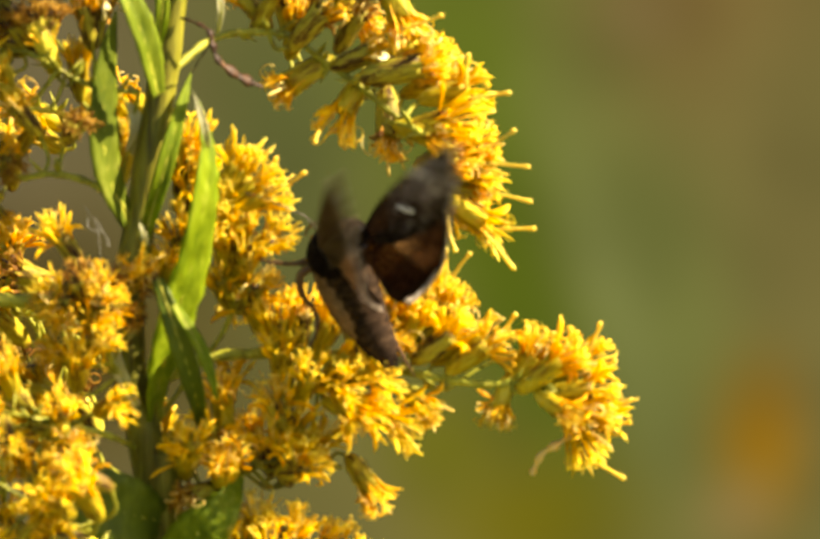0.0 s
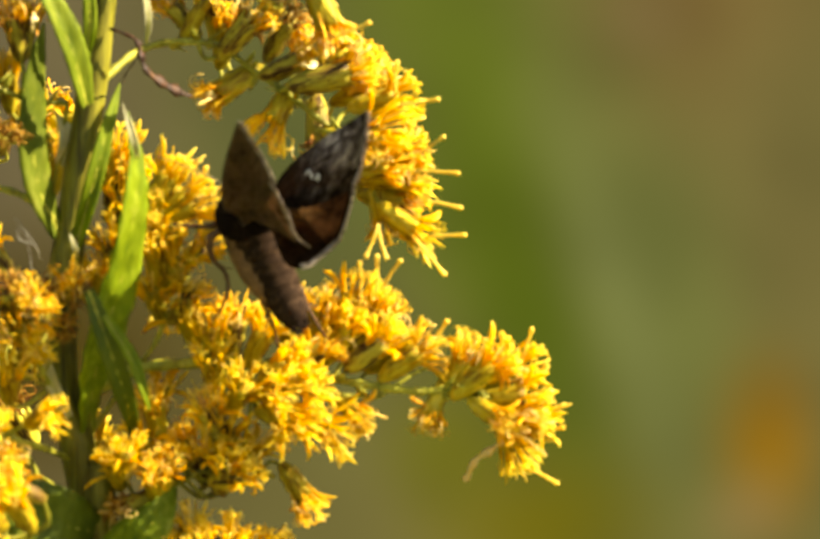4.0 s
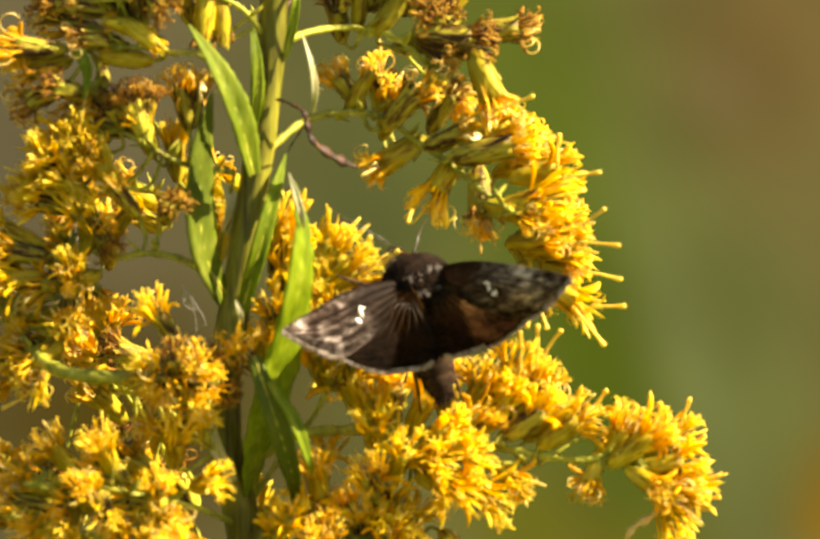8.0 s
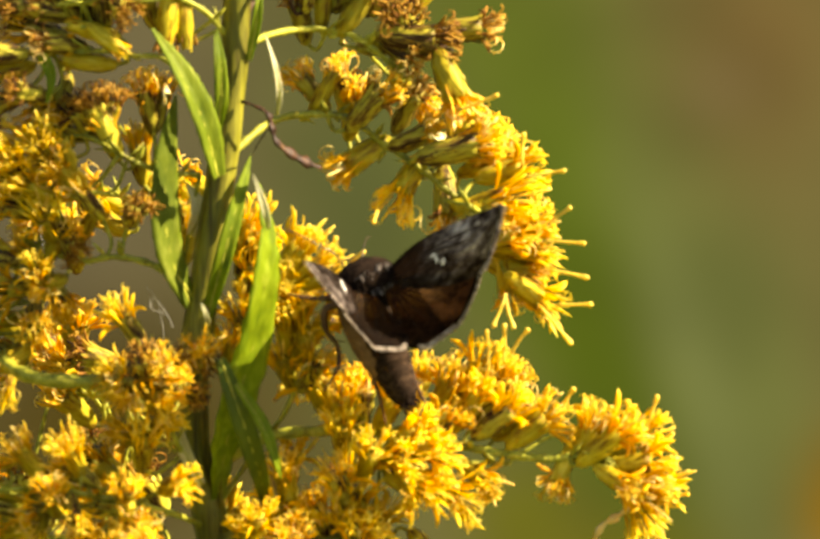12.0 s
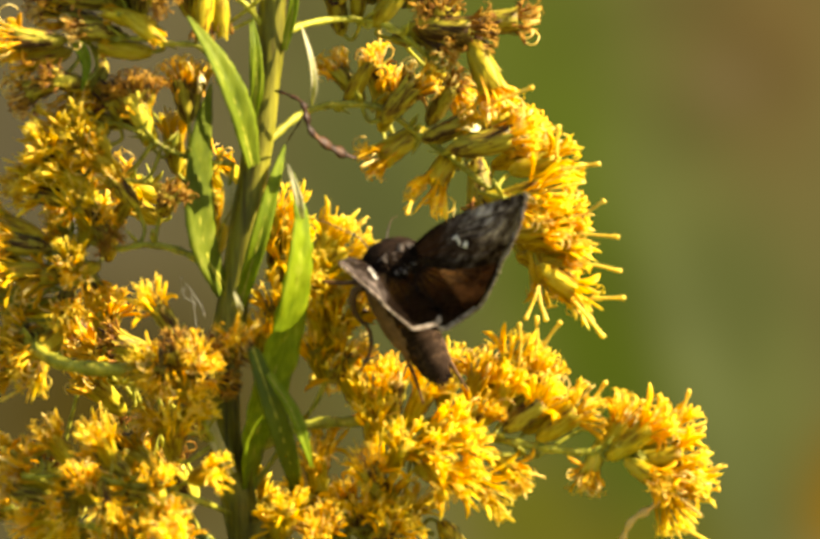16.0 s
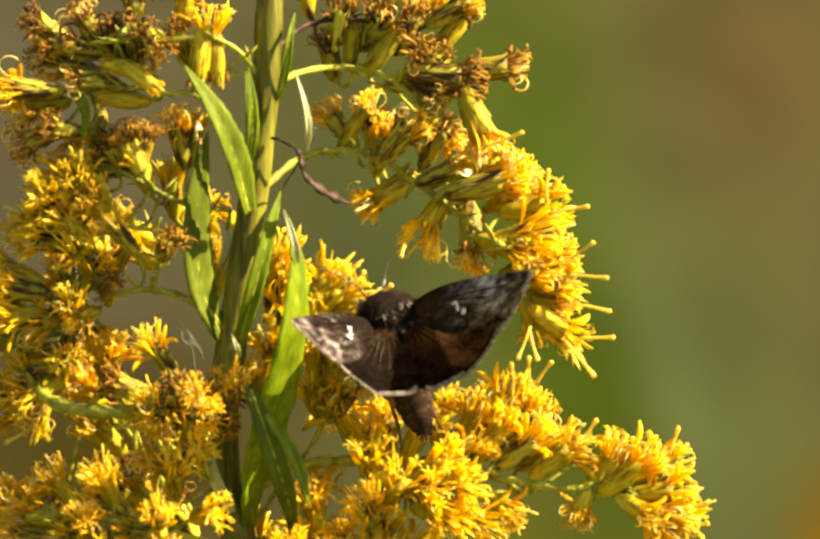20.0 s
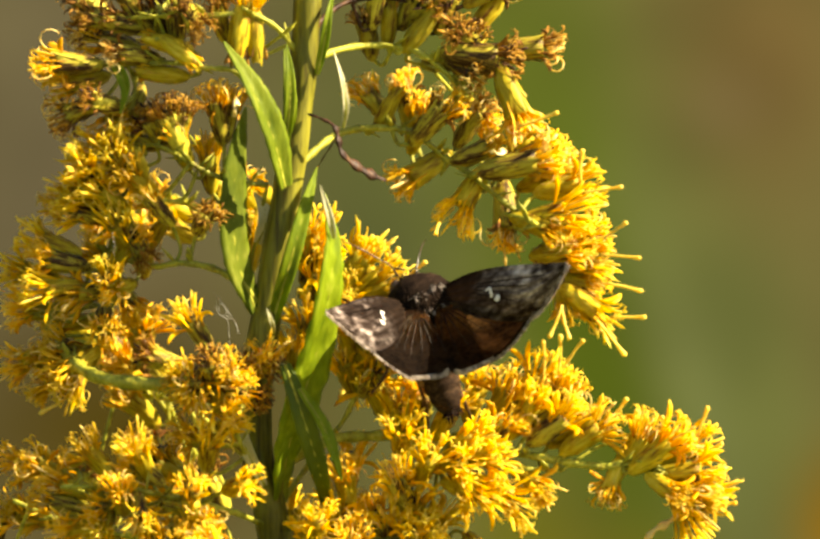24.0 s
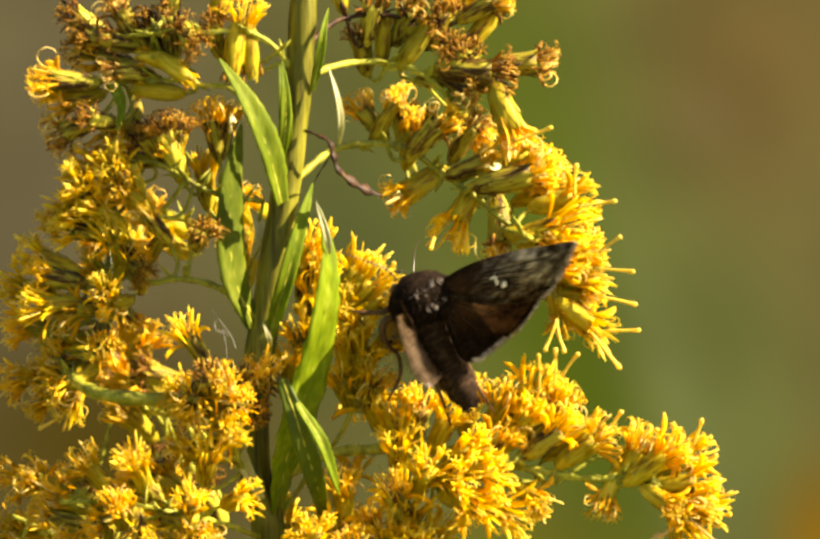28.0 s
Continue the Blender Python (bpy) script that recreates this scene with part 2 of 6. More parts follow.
FOREWING = wing_mat("forewing scales", [(0.36, (0.004, 0.002, 0.0011)), (0.50, (0.009, 0.0048, 0.0027)), (0.62, (0.022, 0.0125, 0.0075)), (0.74, (0.075, 0.045, 0.029))], [(0.40, (0.010, 0.0062, 0.0045)), (0.47, (0.035, 0.025, 0.020)), (0.54, (0.13, 0.105, 0.094)), (0.66, (0.55, 0.48, 0.44))], 3.8, 9.2, 190, 0.10, 0.04, (0.06, 0.03, 0.014), (0.08, 0.05, 0.03), 0.86)
HINDWING = wing_mat("hindwing scales", [(0.3, (0.004, 0.0022, 0.0012)), (0.5, (0.009, 0.005, 0.0027)), (0.7, (0.028, 0.016, 0.009))], [(0.3, (0.004, 0.0022, 0.0013)), (0.5, (0.0085, 0.0048, 0.0027)), (0.7, (0.024, 0.014, 0.008))], 3.6, 6.8, 420, 0.6, 0.04, (0.62, 0.40, 0.20), (0.09, 0.05, 0.025))
BROWN_UNDER = [(0.3, (0.030, 0.018, 0.010)), (0.5, (0.075, 0.049, 0.029)), (0.7, (0.17, 0.12, 0.078))]
UNDERWING = wing_mat("brown wing underside", BROWN_UNDER, BROWN_UNDER, 4.0, 9.0, 420, 0.55, 0.08, (0.90, 0.75, 0.55), (0.6, 0.46, 0.32))
TAN_HAIR = organic("tan wing hair", [(0.3, (0.030, 0.017, 0.007)), (0.7, (0.10, 0.062, 0.029))], 900, 0.6, glow_through=0.6, spec=0.1)
VEIN = organic("brown wing vein", [(0.3, (0.008, 0.0045, 0.0022)), (0.7, (0.026, 0.015, 0.008))], 900, 0.5, spec=0.15)
MEADOW = organic("meadow grass", [(0.3, (0.045, 0.055, 0.012)), (0.5, (0.09, 0.10, 0.022)), (0.7, (0.18, 0.15, 0.05))], 6, 0.7, bump=0.6)


def backdrop_mat():
    """Far weeds, wholly out of focus: broad leaning bands of green, olive and straw, their sunlight put into the colour
    and given off as a glow.
    """
    m, nt, bsdf, out = node_mat("glowing far weeds")
    co = nt.nodes.new("ShaderNodeTexCoord")
    warp = nt.nodes.new("ShaderNodeTexNoise")
    warp.inputs["Scale"].default_value, warp.inputs["Detail"].default_value = 5.0, 3
    nt.links.new(co.outputs["Object"], warp.inputs["Vector"])
    bend = nt.nodes.new("ShaderNodeVectorMath")
    bend.operation = "MULTIPLY_ADD"
    bend.inputs[1].default_value = (0.05, 0.05, 0.05)
    nt.links.new(warp.outputs["Color"], bend.inputs[0])
    nt.links.new(co.outputs["Object"], bend.inputs[2])
    last = None
    base = nt.nodes.new("ShaderNodeRGB")
    base.outputs[0].default_value = (*BASE_FAR, 1)
    last = base.outputs[0]
    for (x, z, wide, high, turn, colour, full) in FAR_PATCHES:
        mp = nt.nodes.new("ShaderNodeMapping")
        mp.vector_type = "TEXTURE"
        mp.inputs["Location"].default_value = (x + 0.025, 7.0, z + 0.025)
        mp.inputs["Rotation"].default_value = (0, radians(turn), 0)
        mp.inputs["Scale"].default_value = (wide, 50.0, high)
        nt.links.new(bend.outputs[0], mp.inputs["Vector"])
        g = nt.nodes.new("ShaderNodeTexGradient")
        g.gradient_type = "SPHERICAL"
        nt.links.new(mp.outputs["Vector"], g.inputs["Vector"])
        sm = nt.nodes.new("ShaderNodeMapRange")
        sm.interpolation_type = "SMOOTHSTEP"
        sm.inputs["To Max"].default_value = full
        nt.links.new(g.outputs["Fac"], sm.inputs["Value"])
        mx = nt.nodes.new("ShaderNodeMix")
        mx.data_type = "RGBA"
        nt.links.new(sm.outputs["Result"], mx.inputs[0])
        nt.links.new(last, mx.inputs[6])
        mx.inputs[7].default_value = (*colour, 1)
        last = mx.outputs[2]
    # the bank glows by itself in place of daylight falling on it
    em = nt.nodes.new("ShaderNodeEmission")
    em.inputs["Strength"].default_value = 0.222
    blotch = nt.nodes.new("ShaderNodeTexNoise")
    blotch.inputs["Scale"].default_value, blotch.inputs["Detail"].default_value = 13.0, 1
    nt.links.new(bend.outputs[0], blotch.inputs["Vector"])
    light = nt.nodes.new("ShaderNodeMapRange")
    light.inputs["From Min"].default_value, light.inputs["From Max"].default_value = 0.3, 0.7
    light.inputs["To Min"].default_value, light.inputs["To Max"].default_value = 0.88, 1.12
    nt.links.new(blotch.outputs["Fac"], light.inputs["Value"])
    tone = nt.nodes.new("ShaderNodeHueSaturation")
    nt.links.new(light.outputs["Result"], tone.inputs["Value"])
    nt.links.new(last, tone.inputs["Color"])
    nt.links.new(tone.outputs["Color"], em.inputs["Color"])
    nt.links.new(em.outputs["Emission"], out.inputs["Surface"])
    return m


# ---- mesh helpers ----
def mesh_of(name, verts, faces, mat, smooth=True):
    me = bpy.data.meshes.new(name)
    me.from_pydata([tuple(v) for v in verts], [], faces)
    me.materials.append(mat)
    if smooth:
        me.shade_smooth()
    return me


def part(name, data, parent, label="", kind=""):
    ob = new(name, data)
    ob.parent = parent
    return tagged(ob, label=label, kind=kind)


class Shape:
    """Vertices and faces gathered for one mesh."""

    def __init__(self):
        self.v, self.f = [], []

    def tube(self, points, radii, sides=6, flat=1.0, up=None, cap=True):
        pts = [Vector(p) for p in points]
        n = len(pts)
        start = len(self.v)
        side = None
        for i, p in enumerate(pts):
            way = (pts[min(i + 1, n - 1)] - pts[max(i - 1, 0)]).normalized()
            if side is None:
                ref = Vector(up) if up else (Vector((0, 0, 1)) if abs(way.z) < 0.9 else Vector((1, 0, 0)))
                side = way.cross(ref).normalized()
            side = (side - way * side.dot(way)).normalized()
            across = way.cross(side)
            r = radii[i] if isinstance(radii, (list, tuple)) else radii
            for k in range(sides):
                a = 2 * math.pi * k / sides
                self.v.append(p + side * (math.cos(a) * r) + across * (math.sin(a) * r * flat))
        for i in range(n - 1):
            for k in range(sides):
                a, b = start + i * sides + k, start + i * sides + (k + 1) % sides
                self.f.append((a, b, b + sides, a + sides))
        if cap:
            self.f.append(tuple(start + k for k in reversed(range(sides))))
            self.f.append(tuple(start + (n - 1) * sides + k for k in range(sides)))

    def blob(self, centre, size, rings=7, sides=10, axis=None, rough=0.0, rnd=None):
        """A lumpy ellipsoid about the y axis."""
        c = Vector(centre)
        start = len(self.v)
        for i in range(rings + 1):
            th = math.pi * (i + 0.02) / (rings + 0.04)
            for k in range(sides):
                a = 2 * math.pi * k / sides
                w = 1 + (rnd.uniform(-rough, rough) if rnd else 0)
                p = Vector((math.sin(th) * math.cos(a) * size[0], -math.cos(th) * size[1], math.sin(th) * math.sin(a) * size[2])) * w
                self.v.append(c + (axis @ p if axis else p))
        for i in range(rings):
            for k in range(sides):
                a, b = start + i * sides + k, start + i * sides + (k + 1) % sides
                self.f.append((a, b, b + sides, a + sides))

    def mesh(self, name, mat, smooth=True):
        return mesh_of(name, self.v, self.f, mat, smooth)


def smooth_path(points, steps=6):
    """A curve through the points (Catmull-Rom)."""
    pts = [Vector(p) for p in points]
    pts = [pts[0] * 2 - pts[1], *pts, pts[-1] * 2 - pts[-2]]
    out = []
    for i in range(1, len(pts) - 2):
        a, b, c, d = pts[i - 1:i + 3]
        for s in range(steps):
            t = s / steps
            out.append(0.5 * (2 * b + (c - a) * t + (2 * a - 5 * b + 4 * c - d) * t * t + (3 * b - a - 3 * c + d) * t ** 3))
    out.append(pts[-2])
    return out


# ---- ground and distance ----
def ground():
    s = Shape()
    rings = [0, 0.5, 1.5, 4, 10, 30, 100, 400, 1500]
    rnd = random.Random(3)
    s.v.append(Vector((0, 0, 0)))
    for r in rings[1:]:
        for k in range(48):
            a = 2 * math.pi * k / 48
            s.v.append(Vector((r * math.cos(a), r * math.sin(a), rnd.uniform(-0.02, 0.02) if r < 20 else 0)))
    for k in range(48):
        s.f.append((0, 1 + k, 1 + (k + 1) % 48))
    for i in range(len(rings) - 2):
        for k in range(48):
            a, b = 1 + i * 48 + k, 1 + i * 48 + (k + 1) % 48
            s.f.append((a, a + 48, b + 48, b))
    tagged(new("ground", s.mesh("ground", MEADOW)), "grassy brown-green meadow ground reaching to the horizon", "ground", kind="structure")


# Bands and patches of the distance, painted with the daylight in them: x, z, half width, half height, lean, colour,
# strength.
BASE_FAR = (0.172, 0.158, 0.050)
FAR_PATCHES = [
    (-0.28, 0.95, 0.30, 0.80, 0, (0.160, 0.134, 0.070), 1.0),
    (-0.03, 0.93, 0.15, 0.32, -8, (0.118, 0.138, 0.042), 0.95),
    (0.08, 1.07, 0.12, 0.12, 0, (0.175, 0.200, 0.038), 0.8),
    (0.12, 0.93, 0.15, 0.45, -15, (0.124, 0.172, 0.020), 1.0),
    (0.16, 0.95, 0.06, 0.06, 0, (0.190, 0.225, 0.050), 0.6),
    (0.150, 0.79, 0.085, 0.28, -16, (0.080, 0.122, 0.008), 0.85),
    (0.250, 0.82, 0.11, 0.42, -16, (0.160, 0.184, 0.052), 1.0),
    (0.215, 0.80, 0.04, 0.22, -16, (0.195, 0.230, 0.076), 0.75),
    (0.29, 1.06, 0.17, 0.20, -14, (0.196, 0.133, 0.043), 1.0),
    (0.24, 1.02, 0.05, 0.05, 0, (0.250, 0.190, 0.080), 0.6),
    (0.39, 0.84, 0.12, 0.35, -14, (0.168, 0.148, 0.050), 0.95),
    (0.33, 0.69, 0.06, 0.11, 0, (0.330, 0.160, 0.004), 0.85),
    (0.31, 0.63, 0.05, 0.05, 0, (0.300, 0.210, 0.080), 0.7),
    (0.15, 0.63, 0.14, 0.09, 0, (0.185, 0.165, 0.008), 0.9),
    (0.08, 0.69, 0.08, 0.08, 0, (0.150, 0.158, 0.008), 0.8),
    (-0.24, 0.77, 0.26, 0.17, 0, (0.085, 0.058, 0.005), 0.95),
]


def backdrop():
    s = Shape()
    n = 40
    for i in range(n + 1):
        a = math.pi * (i / n - 0.5) * 0.9
        for z in (-0.05, 5.0):
            s.v.append(Vector((9.0 * math.sin(a), 7.0 - 9.0 + 9.0 * math.cos(a), z)))
    for i in range(n):
        s.f.append((2 * i, 2 * i + 1, 2 * i + 3, 2 * i + 2))
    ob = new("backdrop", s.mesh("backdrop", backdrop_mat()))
    tagged(ob, "glowing backdrop painted as a far bank of blurred green and straw-brown weeds", "backdrop", kind="structure")


def meadow_grass():
    """Low grass on the ground behind and round the plant, below the line of sight."""
    rnd = random.Random(11)
    s = Shape()
    for _ in range(11000):
        r, a = rnd.uniform(0.15, 5.5), rnd.uniform(0, 2 * math.pi)
        x, y = r * math.cos(a), r * math.sin(a) + 1.2
        if y < -0.6 or y > 6.3:
            continue
        h = rnd.uniform(0.18, 0.5)
        lean = Vector((rnd.uniform(-1, 1), rnd.uniform(-1, 1), 0)) * h * 0.35
        b = Vector((x, y, -0.02))
        s.tube([b, b + Vector((0, 0, h * 0.5)) + lean * 0.3, b + Vector((0, 0, h)) + lean], [0.004, 0.003, 0.0004], 3)
    tagged(new("meadow_grass", s.mesh("meadow_grass", MEADOW)), "low green and straw-coloured meadow grass", "grass", kind="stuff")


# ---- the goldenrod ----
MM = 0.001


def involucre_mesh(rnd, mat, slim=1.0, shut=False):
    """The slender cup of overlapping bracts; its inner bracts stand away at their tips."""
    s = Shape()
    prof = [(0.0, 0.26), (0.5, 0.50), (1.3, 0.84), (2.6, 1.00), (3.9, 1.06), (4.9, 1.20)]
    if shut:
        prof = [(0.0, 0.28), (0.5, 0.60), (1.3, 0.98), (2.6, 1.12), (3.9, 0.98), (5.2, 0.45)]
    s.tube([(0, 0, z * MM) for z, r in prof], [r * slim * MM for z, r in prof], 10)
    for whorl, (z0, z1, n) in enumerate(((0.2, 2.0, 6), (0.7, 3.4, 7), (1.4, 5.3, 8))):
        for k in range(n):
            a = 2 * math.pi * (k + 0.33 * whorl + rnd.uniform(-0.12, 0.12)) / n
            out, side = Vector((math.cos(a), math.sin(a), 0)), Vector((-math.sin(a), math.cos(a), 0))
            top = z1 * rnd.uniform(0.88, 1.08)
            flare = rnd.uniform(0.0, 0.22) * (0.4 if shut else 1.0)
            start = len(s.v)
            for i in range(5):
                t = i / 4
                z = z0 + (top - z0) * t
                r = float(np.interp(z, [p[0] for p in prof], [p[1] for p in prof])) * slim + 0.035 + 0.03 * (2 - whorl) + flare * t ** 4
                w = (0.32, 0.42, 0.42, 0.30, 0.05)[i]
                c = out * r + Vector((0, 0, z))
                s.v += [(c - side * w - out * 0.07) * MM, (c + out * 0.07) * MM, (c + side * w - out * 0.07) * MM]
            for i in range(4):
                for j in range(2):
                    q = start + i * 3 + j
                    s.f.append((q, q + 1, q + 4, q + 3))
    return s.mesh("involucre", mat)


def ray_mesh(rnd, mat, count, length, spread, curl, sheath=0):
    """Strap-shaped outer florets, some curled back, and a few straps that rise close along the involucre."""
    s = Shape()
    for k in range(sheath):
        a = 2 * math.pi * (k + rnd.uniform(-0.4, 0.4)) / sheath
        out, side = Vector((math.cos(a), math.sin(a), 0)), Vector((-math.sin(a), math.cos(a), 0))
        ln, ang, w = rnd.uniform(2.4, 4.0), radians(rnd.uniform(4, 17)), rnd.uniform(0.16, 0.26)
        p = out * 1.12 + Vector((0, 0, rnd.uniform(3.4, 4.2)))
        pts = [p.copy()]
        for i in range(5):
            p = p + (out * math.sin(ang) + Vector((0, 0, 1)) * math.cos(ang) + side * rnd.uniform(-0.08, 0.08)) * (ln / 5)
            ang += radians(rnd.uniform(-2, 12) * (3 if i == 3 and rnd.random() < 0.4 else 1))
            pts.append(p.copy())
        s.tube([q * MM for q in pts], [w * f * MM for f in (0.4, 0.8, 1.0, 1.0, 0.8, 0.15)], 6, 0.3, up=side)
    for k in range(count):
        a = 2 * math.pi * (k + rnd.uniform(-0.45, 0.45)) / count
        out, side = Vector((math.cos(a), math.sin(a), 0)), Vector((-math.sin(a), math.cos(a), 0))
        ln = length * rnd.uniform(0.6, 1.2)
        ang = radians(rnd.uniform(0.15, 1.0) * spread * (1.8 if rnd.random() < 0.22 else 1.0))
        bend = radians(curl * rnd.uniform(-0.4, 1.0) * (2.6 if rnd.random() < 0.3 else 1.0))
        drift = rnd.uniform(-0.35, 0.35)
        p = out * rnd.uniform(0.5, 0.95) + Vector((0, 0, 4.1))
        pts = [p.copy()]
        for i in range(7):
            p = p + (out * math.sin(ang) + Vector((0, 0, 1)) * math.cos(ang) + side * drift) * (ln / 7)
            ang += bend / 7 * (0.3 if i < 3 else 1.6)
            pts.append(p.copy())
        w = rnd.uniform(0.16, 0.31) if length > 2.5 else rnd.uniform(0.10, 0.19)
        s.tube([q * MM for q in pts], [w * f * MM for f in (0.4, 0.5, 0.65, 0.85, 1.05, 1.1, 0.85, 0.2)], 6, 0.24, up=side)
    return s.mesh("ray_tuft", mat)


def disc_mesh(rnd, mat, count, length, spread):
    """Tubular inner florets with flared, pointed lobes."""
    s = Shape()
    for k in range(count):
        a, rr = rnd.uniform(0, 2 * math.pi), math.sqrt((k + 0.5) / count) * 0.85
        out = Vector((math.cos(a), math.sin(a), 0))
        ang = radians(spread * rr * rnd.uniform(0.6, 1.3))
        ln = length * rnd.uniform(0.7, 1.2)
        way = (out * math.sin(ang) + Vector((0, 0, 1)) * math.cos(ang)).normalized()
        p = out * rr * 0.8 + Vector((0, 0, 4.0))
        pts = [p, p + way * ln * 0.55, p + way * ln * 0.8, p + way * ln]
        s.tube([q * MM for q in pts], [0.10 * MM, 0.13 * MM, 0.18 * MM, 0.23 * MM], 6)
        side = way.cross(Vector((0.3, 0.2, 1))).normalized()
        over = way.cross(side)
        for j in range(5):
            b = 2 * math.pi * j / 5 + rnd.uniform(-0.3, 0.3)
            d = side * math.cos(b) + over * math.sin(b)
            tip = p + way * ln
            hook = rnd.uniform(-0.25, 0.55)
            s.tube([(tip + d * 0.18) * MM, (tip + d * 0.40 + way * 0.50) * MM, (tip + d * 0.78 + way * 0.62) * MM, (tip + d * 1.0 + way * hook) * MM], [0.10 * MM, 0.11 * MM, 0.08 * MM, 0.02 * MM], 4, 0.5, cap=False)
    return s.mesh("disc_tuft", mat)


def style_mesh(rnd, mat, count, length, curly):
    """Thin styles that stand out of the florets, club-tipped or curled back into hooks and rings."""
    s = Shape()
    for k in range(count):
        a = rnd.uniform(0, 2 * math.pi)
        out, side = Vector((math.cos(a), math.sin(a), 0)), Vector((-math.sin(a), math.cos(a), 0))
        ang = radians(rnd.uniform(4, 52))
        p = out * rnd.uniform(0.3, 1.1) + Vector((0, 0, 5.4))
        pts = [p.copy()]
        curl = rnd.random() < curly
        n = rnd.randrange(7, 12) if curl else 5
        ln = length * (rnd.uniform(0.7, 1.2) if curl else rnd.uniform(0.8, 1.5))
        step = radians(rnd.uniform(24, 50))
        for i in range(n):
            p = p + (out * math.sin(ang) + Vector((0, 0, 1)) * math.cos(ang) + side * 0.12) * (ln / 5)
            if curl and i > 1:
                ang += step * rnd.uniform(0.8, 1.2)
            pts.append(p.copy())
        if curl:
            rad = [0.085 - 0.035 * i / n for i in range(n + 1)]
        else:
            rad = [0.10, 0.09, 0.09, 0.12, 0.15, 0.09]
        s.tube([q * MM for q in pts], [r * MM for r in rad], 5)
    return s.mesh("style_tuft", mat)


def head_kinds():
    """Letters: y fresh, o ageing, s short-floreted, b withered, g closed bud; a few meshes of each, shared by the heads."""
    rnd = random.Random(5)
    kinds = {}
    for letter, n, petal, bract in (("y", 8, PETAL, BRACT), ("o", 8, PETAL_OLD, BRACT), ("b", 6, PETAL_BROWN, BRACT_DARK)):
        kinds[letter] = []
        for q in range(n):
            slim = rnd.uniform(0.9, 1.08)
            if letter == "b":
                kinds[letter].append((involucre_mesh(rnd, bract, slim), ray_mesh(rnd, petal, 9, 2.2, 46, 100), disc_mesh(rnd, petal, 7, 2.2, 34), style_mesh(rnd, (DRY, STYLE_PALE, petal)[q % 3], 9, 2.0 if q % 3 else 1.3, 0.85 if q % 3 else 0.2)))
            else:
                kinds[letter].append((involucre_mesh(rnd, bract if q % (4 if letter == "y" else 3) else BRACT_DARK, slim), ray_mesh(rnd, petal, rnd.randrange(9, 12), *((rnd.uniform(3.4, 4.2), rnd.uniform(28, 42)) if letter == "y" else (rnd.uniform(2.9, 3.5), rnd.uniform(44, 60))), 80, 4), disc_mesh(rnd, petal, rnd.randrange(5, 8) if letter == "y" else 9, 3.0 if letter == "y" else 2.7, 30 if letter == "y" else 42), style_mesh(rnd, STYLE if letter == "y" else STYLE_PALE, 6, 2.4, 0.35 if letter == "y" else 0.75)))
    kinds["s"] = []
    for q in range(6):
        kinds["s"].append((involucre_mesh(rnd, BRACT_DARK if q % 3 else BRACT, rnd.uniform(0.92, 1.1)), ray_mesh(rnd, PETAL_BROWN if q % 3 == 1 else PETAL_OLD, 10, rnd.uniform(2.1, 2.7), 40, 95, 3), disc_mesh(rnd, PETAL_OLD, 7, 2.3, 32), style_mesh(rnd, STYLE_PALE, 8, 1.9, 0.8)))
    kinds["g"] = [(involucre_mesh(rnd, BRACT, 0.70, True), ray_mesh(rnd, (PETAL_OLD, PETAL_BROWN)[q % 2], 7, 1.2, 12, -20), None, None) for q in range(4)]
    return kinds


LABELS = {"y": "fresh golden-yellow goldenrod flower head", "o": "ageing orange-yellow goldenrod flower head",
          "s": "fading goldenrod flower head with short florets", "b": "withered brown goldenrod flower head", "g": "closed yellow-green goldenrod bud"}
plant = tagged(new("goldenrod"), "tall goldenrod with yellow and withered brown flower heads", "plant")
plant.empty_display_size = 0.02
HEADS = []
rng = random.Random(21)


def head(kinds, u, v, angle, front, letter, size=1.0, d=0.0, twig=None):
    """One flower head; (u, v, d) is the middle of its florets, angle its way in the plan, front its turn towards the eye."""
    size *= 0.93 if letter in "yo" else 1.0
    lift = math.asin(max(-0.95, min(0.95, front)))
    a = radians(angle)
    way = Vector((math.cos(a) * math.cos(lift), -math.sin(lift), math.sin(a) * math.cos(lift)))
    base = P(u, v, d) - way * (5.8 * MM * size * (0.6 if letter == "g" else 1.0))
    turn = way.to_track_quat("Z", "Y").to_matrix().to_4x4() @ pose(0, 0, 0, 0, 0, rng.uniform(0, 360))
    inv, rays, discs, styles = kinds[letter][rng.randrange(len(kinds[letter]))]
    ob = new("flower_head", inv)
    ob.parent = plant
    ob.matrix_basis = Matrix.Translation(base) @ turn @ Matrix.Diagonal((size, size, size, 1))
    tagged(ob, label=LABELS[letter])
    for nm, me in (("ray_tuft", rays), ("disc_tuft", discs), ("style_tuft", styles)):
        if me:
            part(nm, me, ob, kind="stuff")
    if twig is not None:
        near = min(twig, key=lambda q: (q - base).length + 0.004 * max(0, (q - base).normalized().dot(way)))
        HEADS.append((base, way, near, size))
    return ob


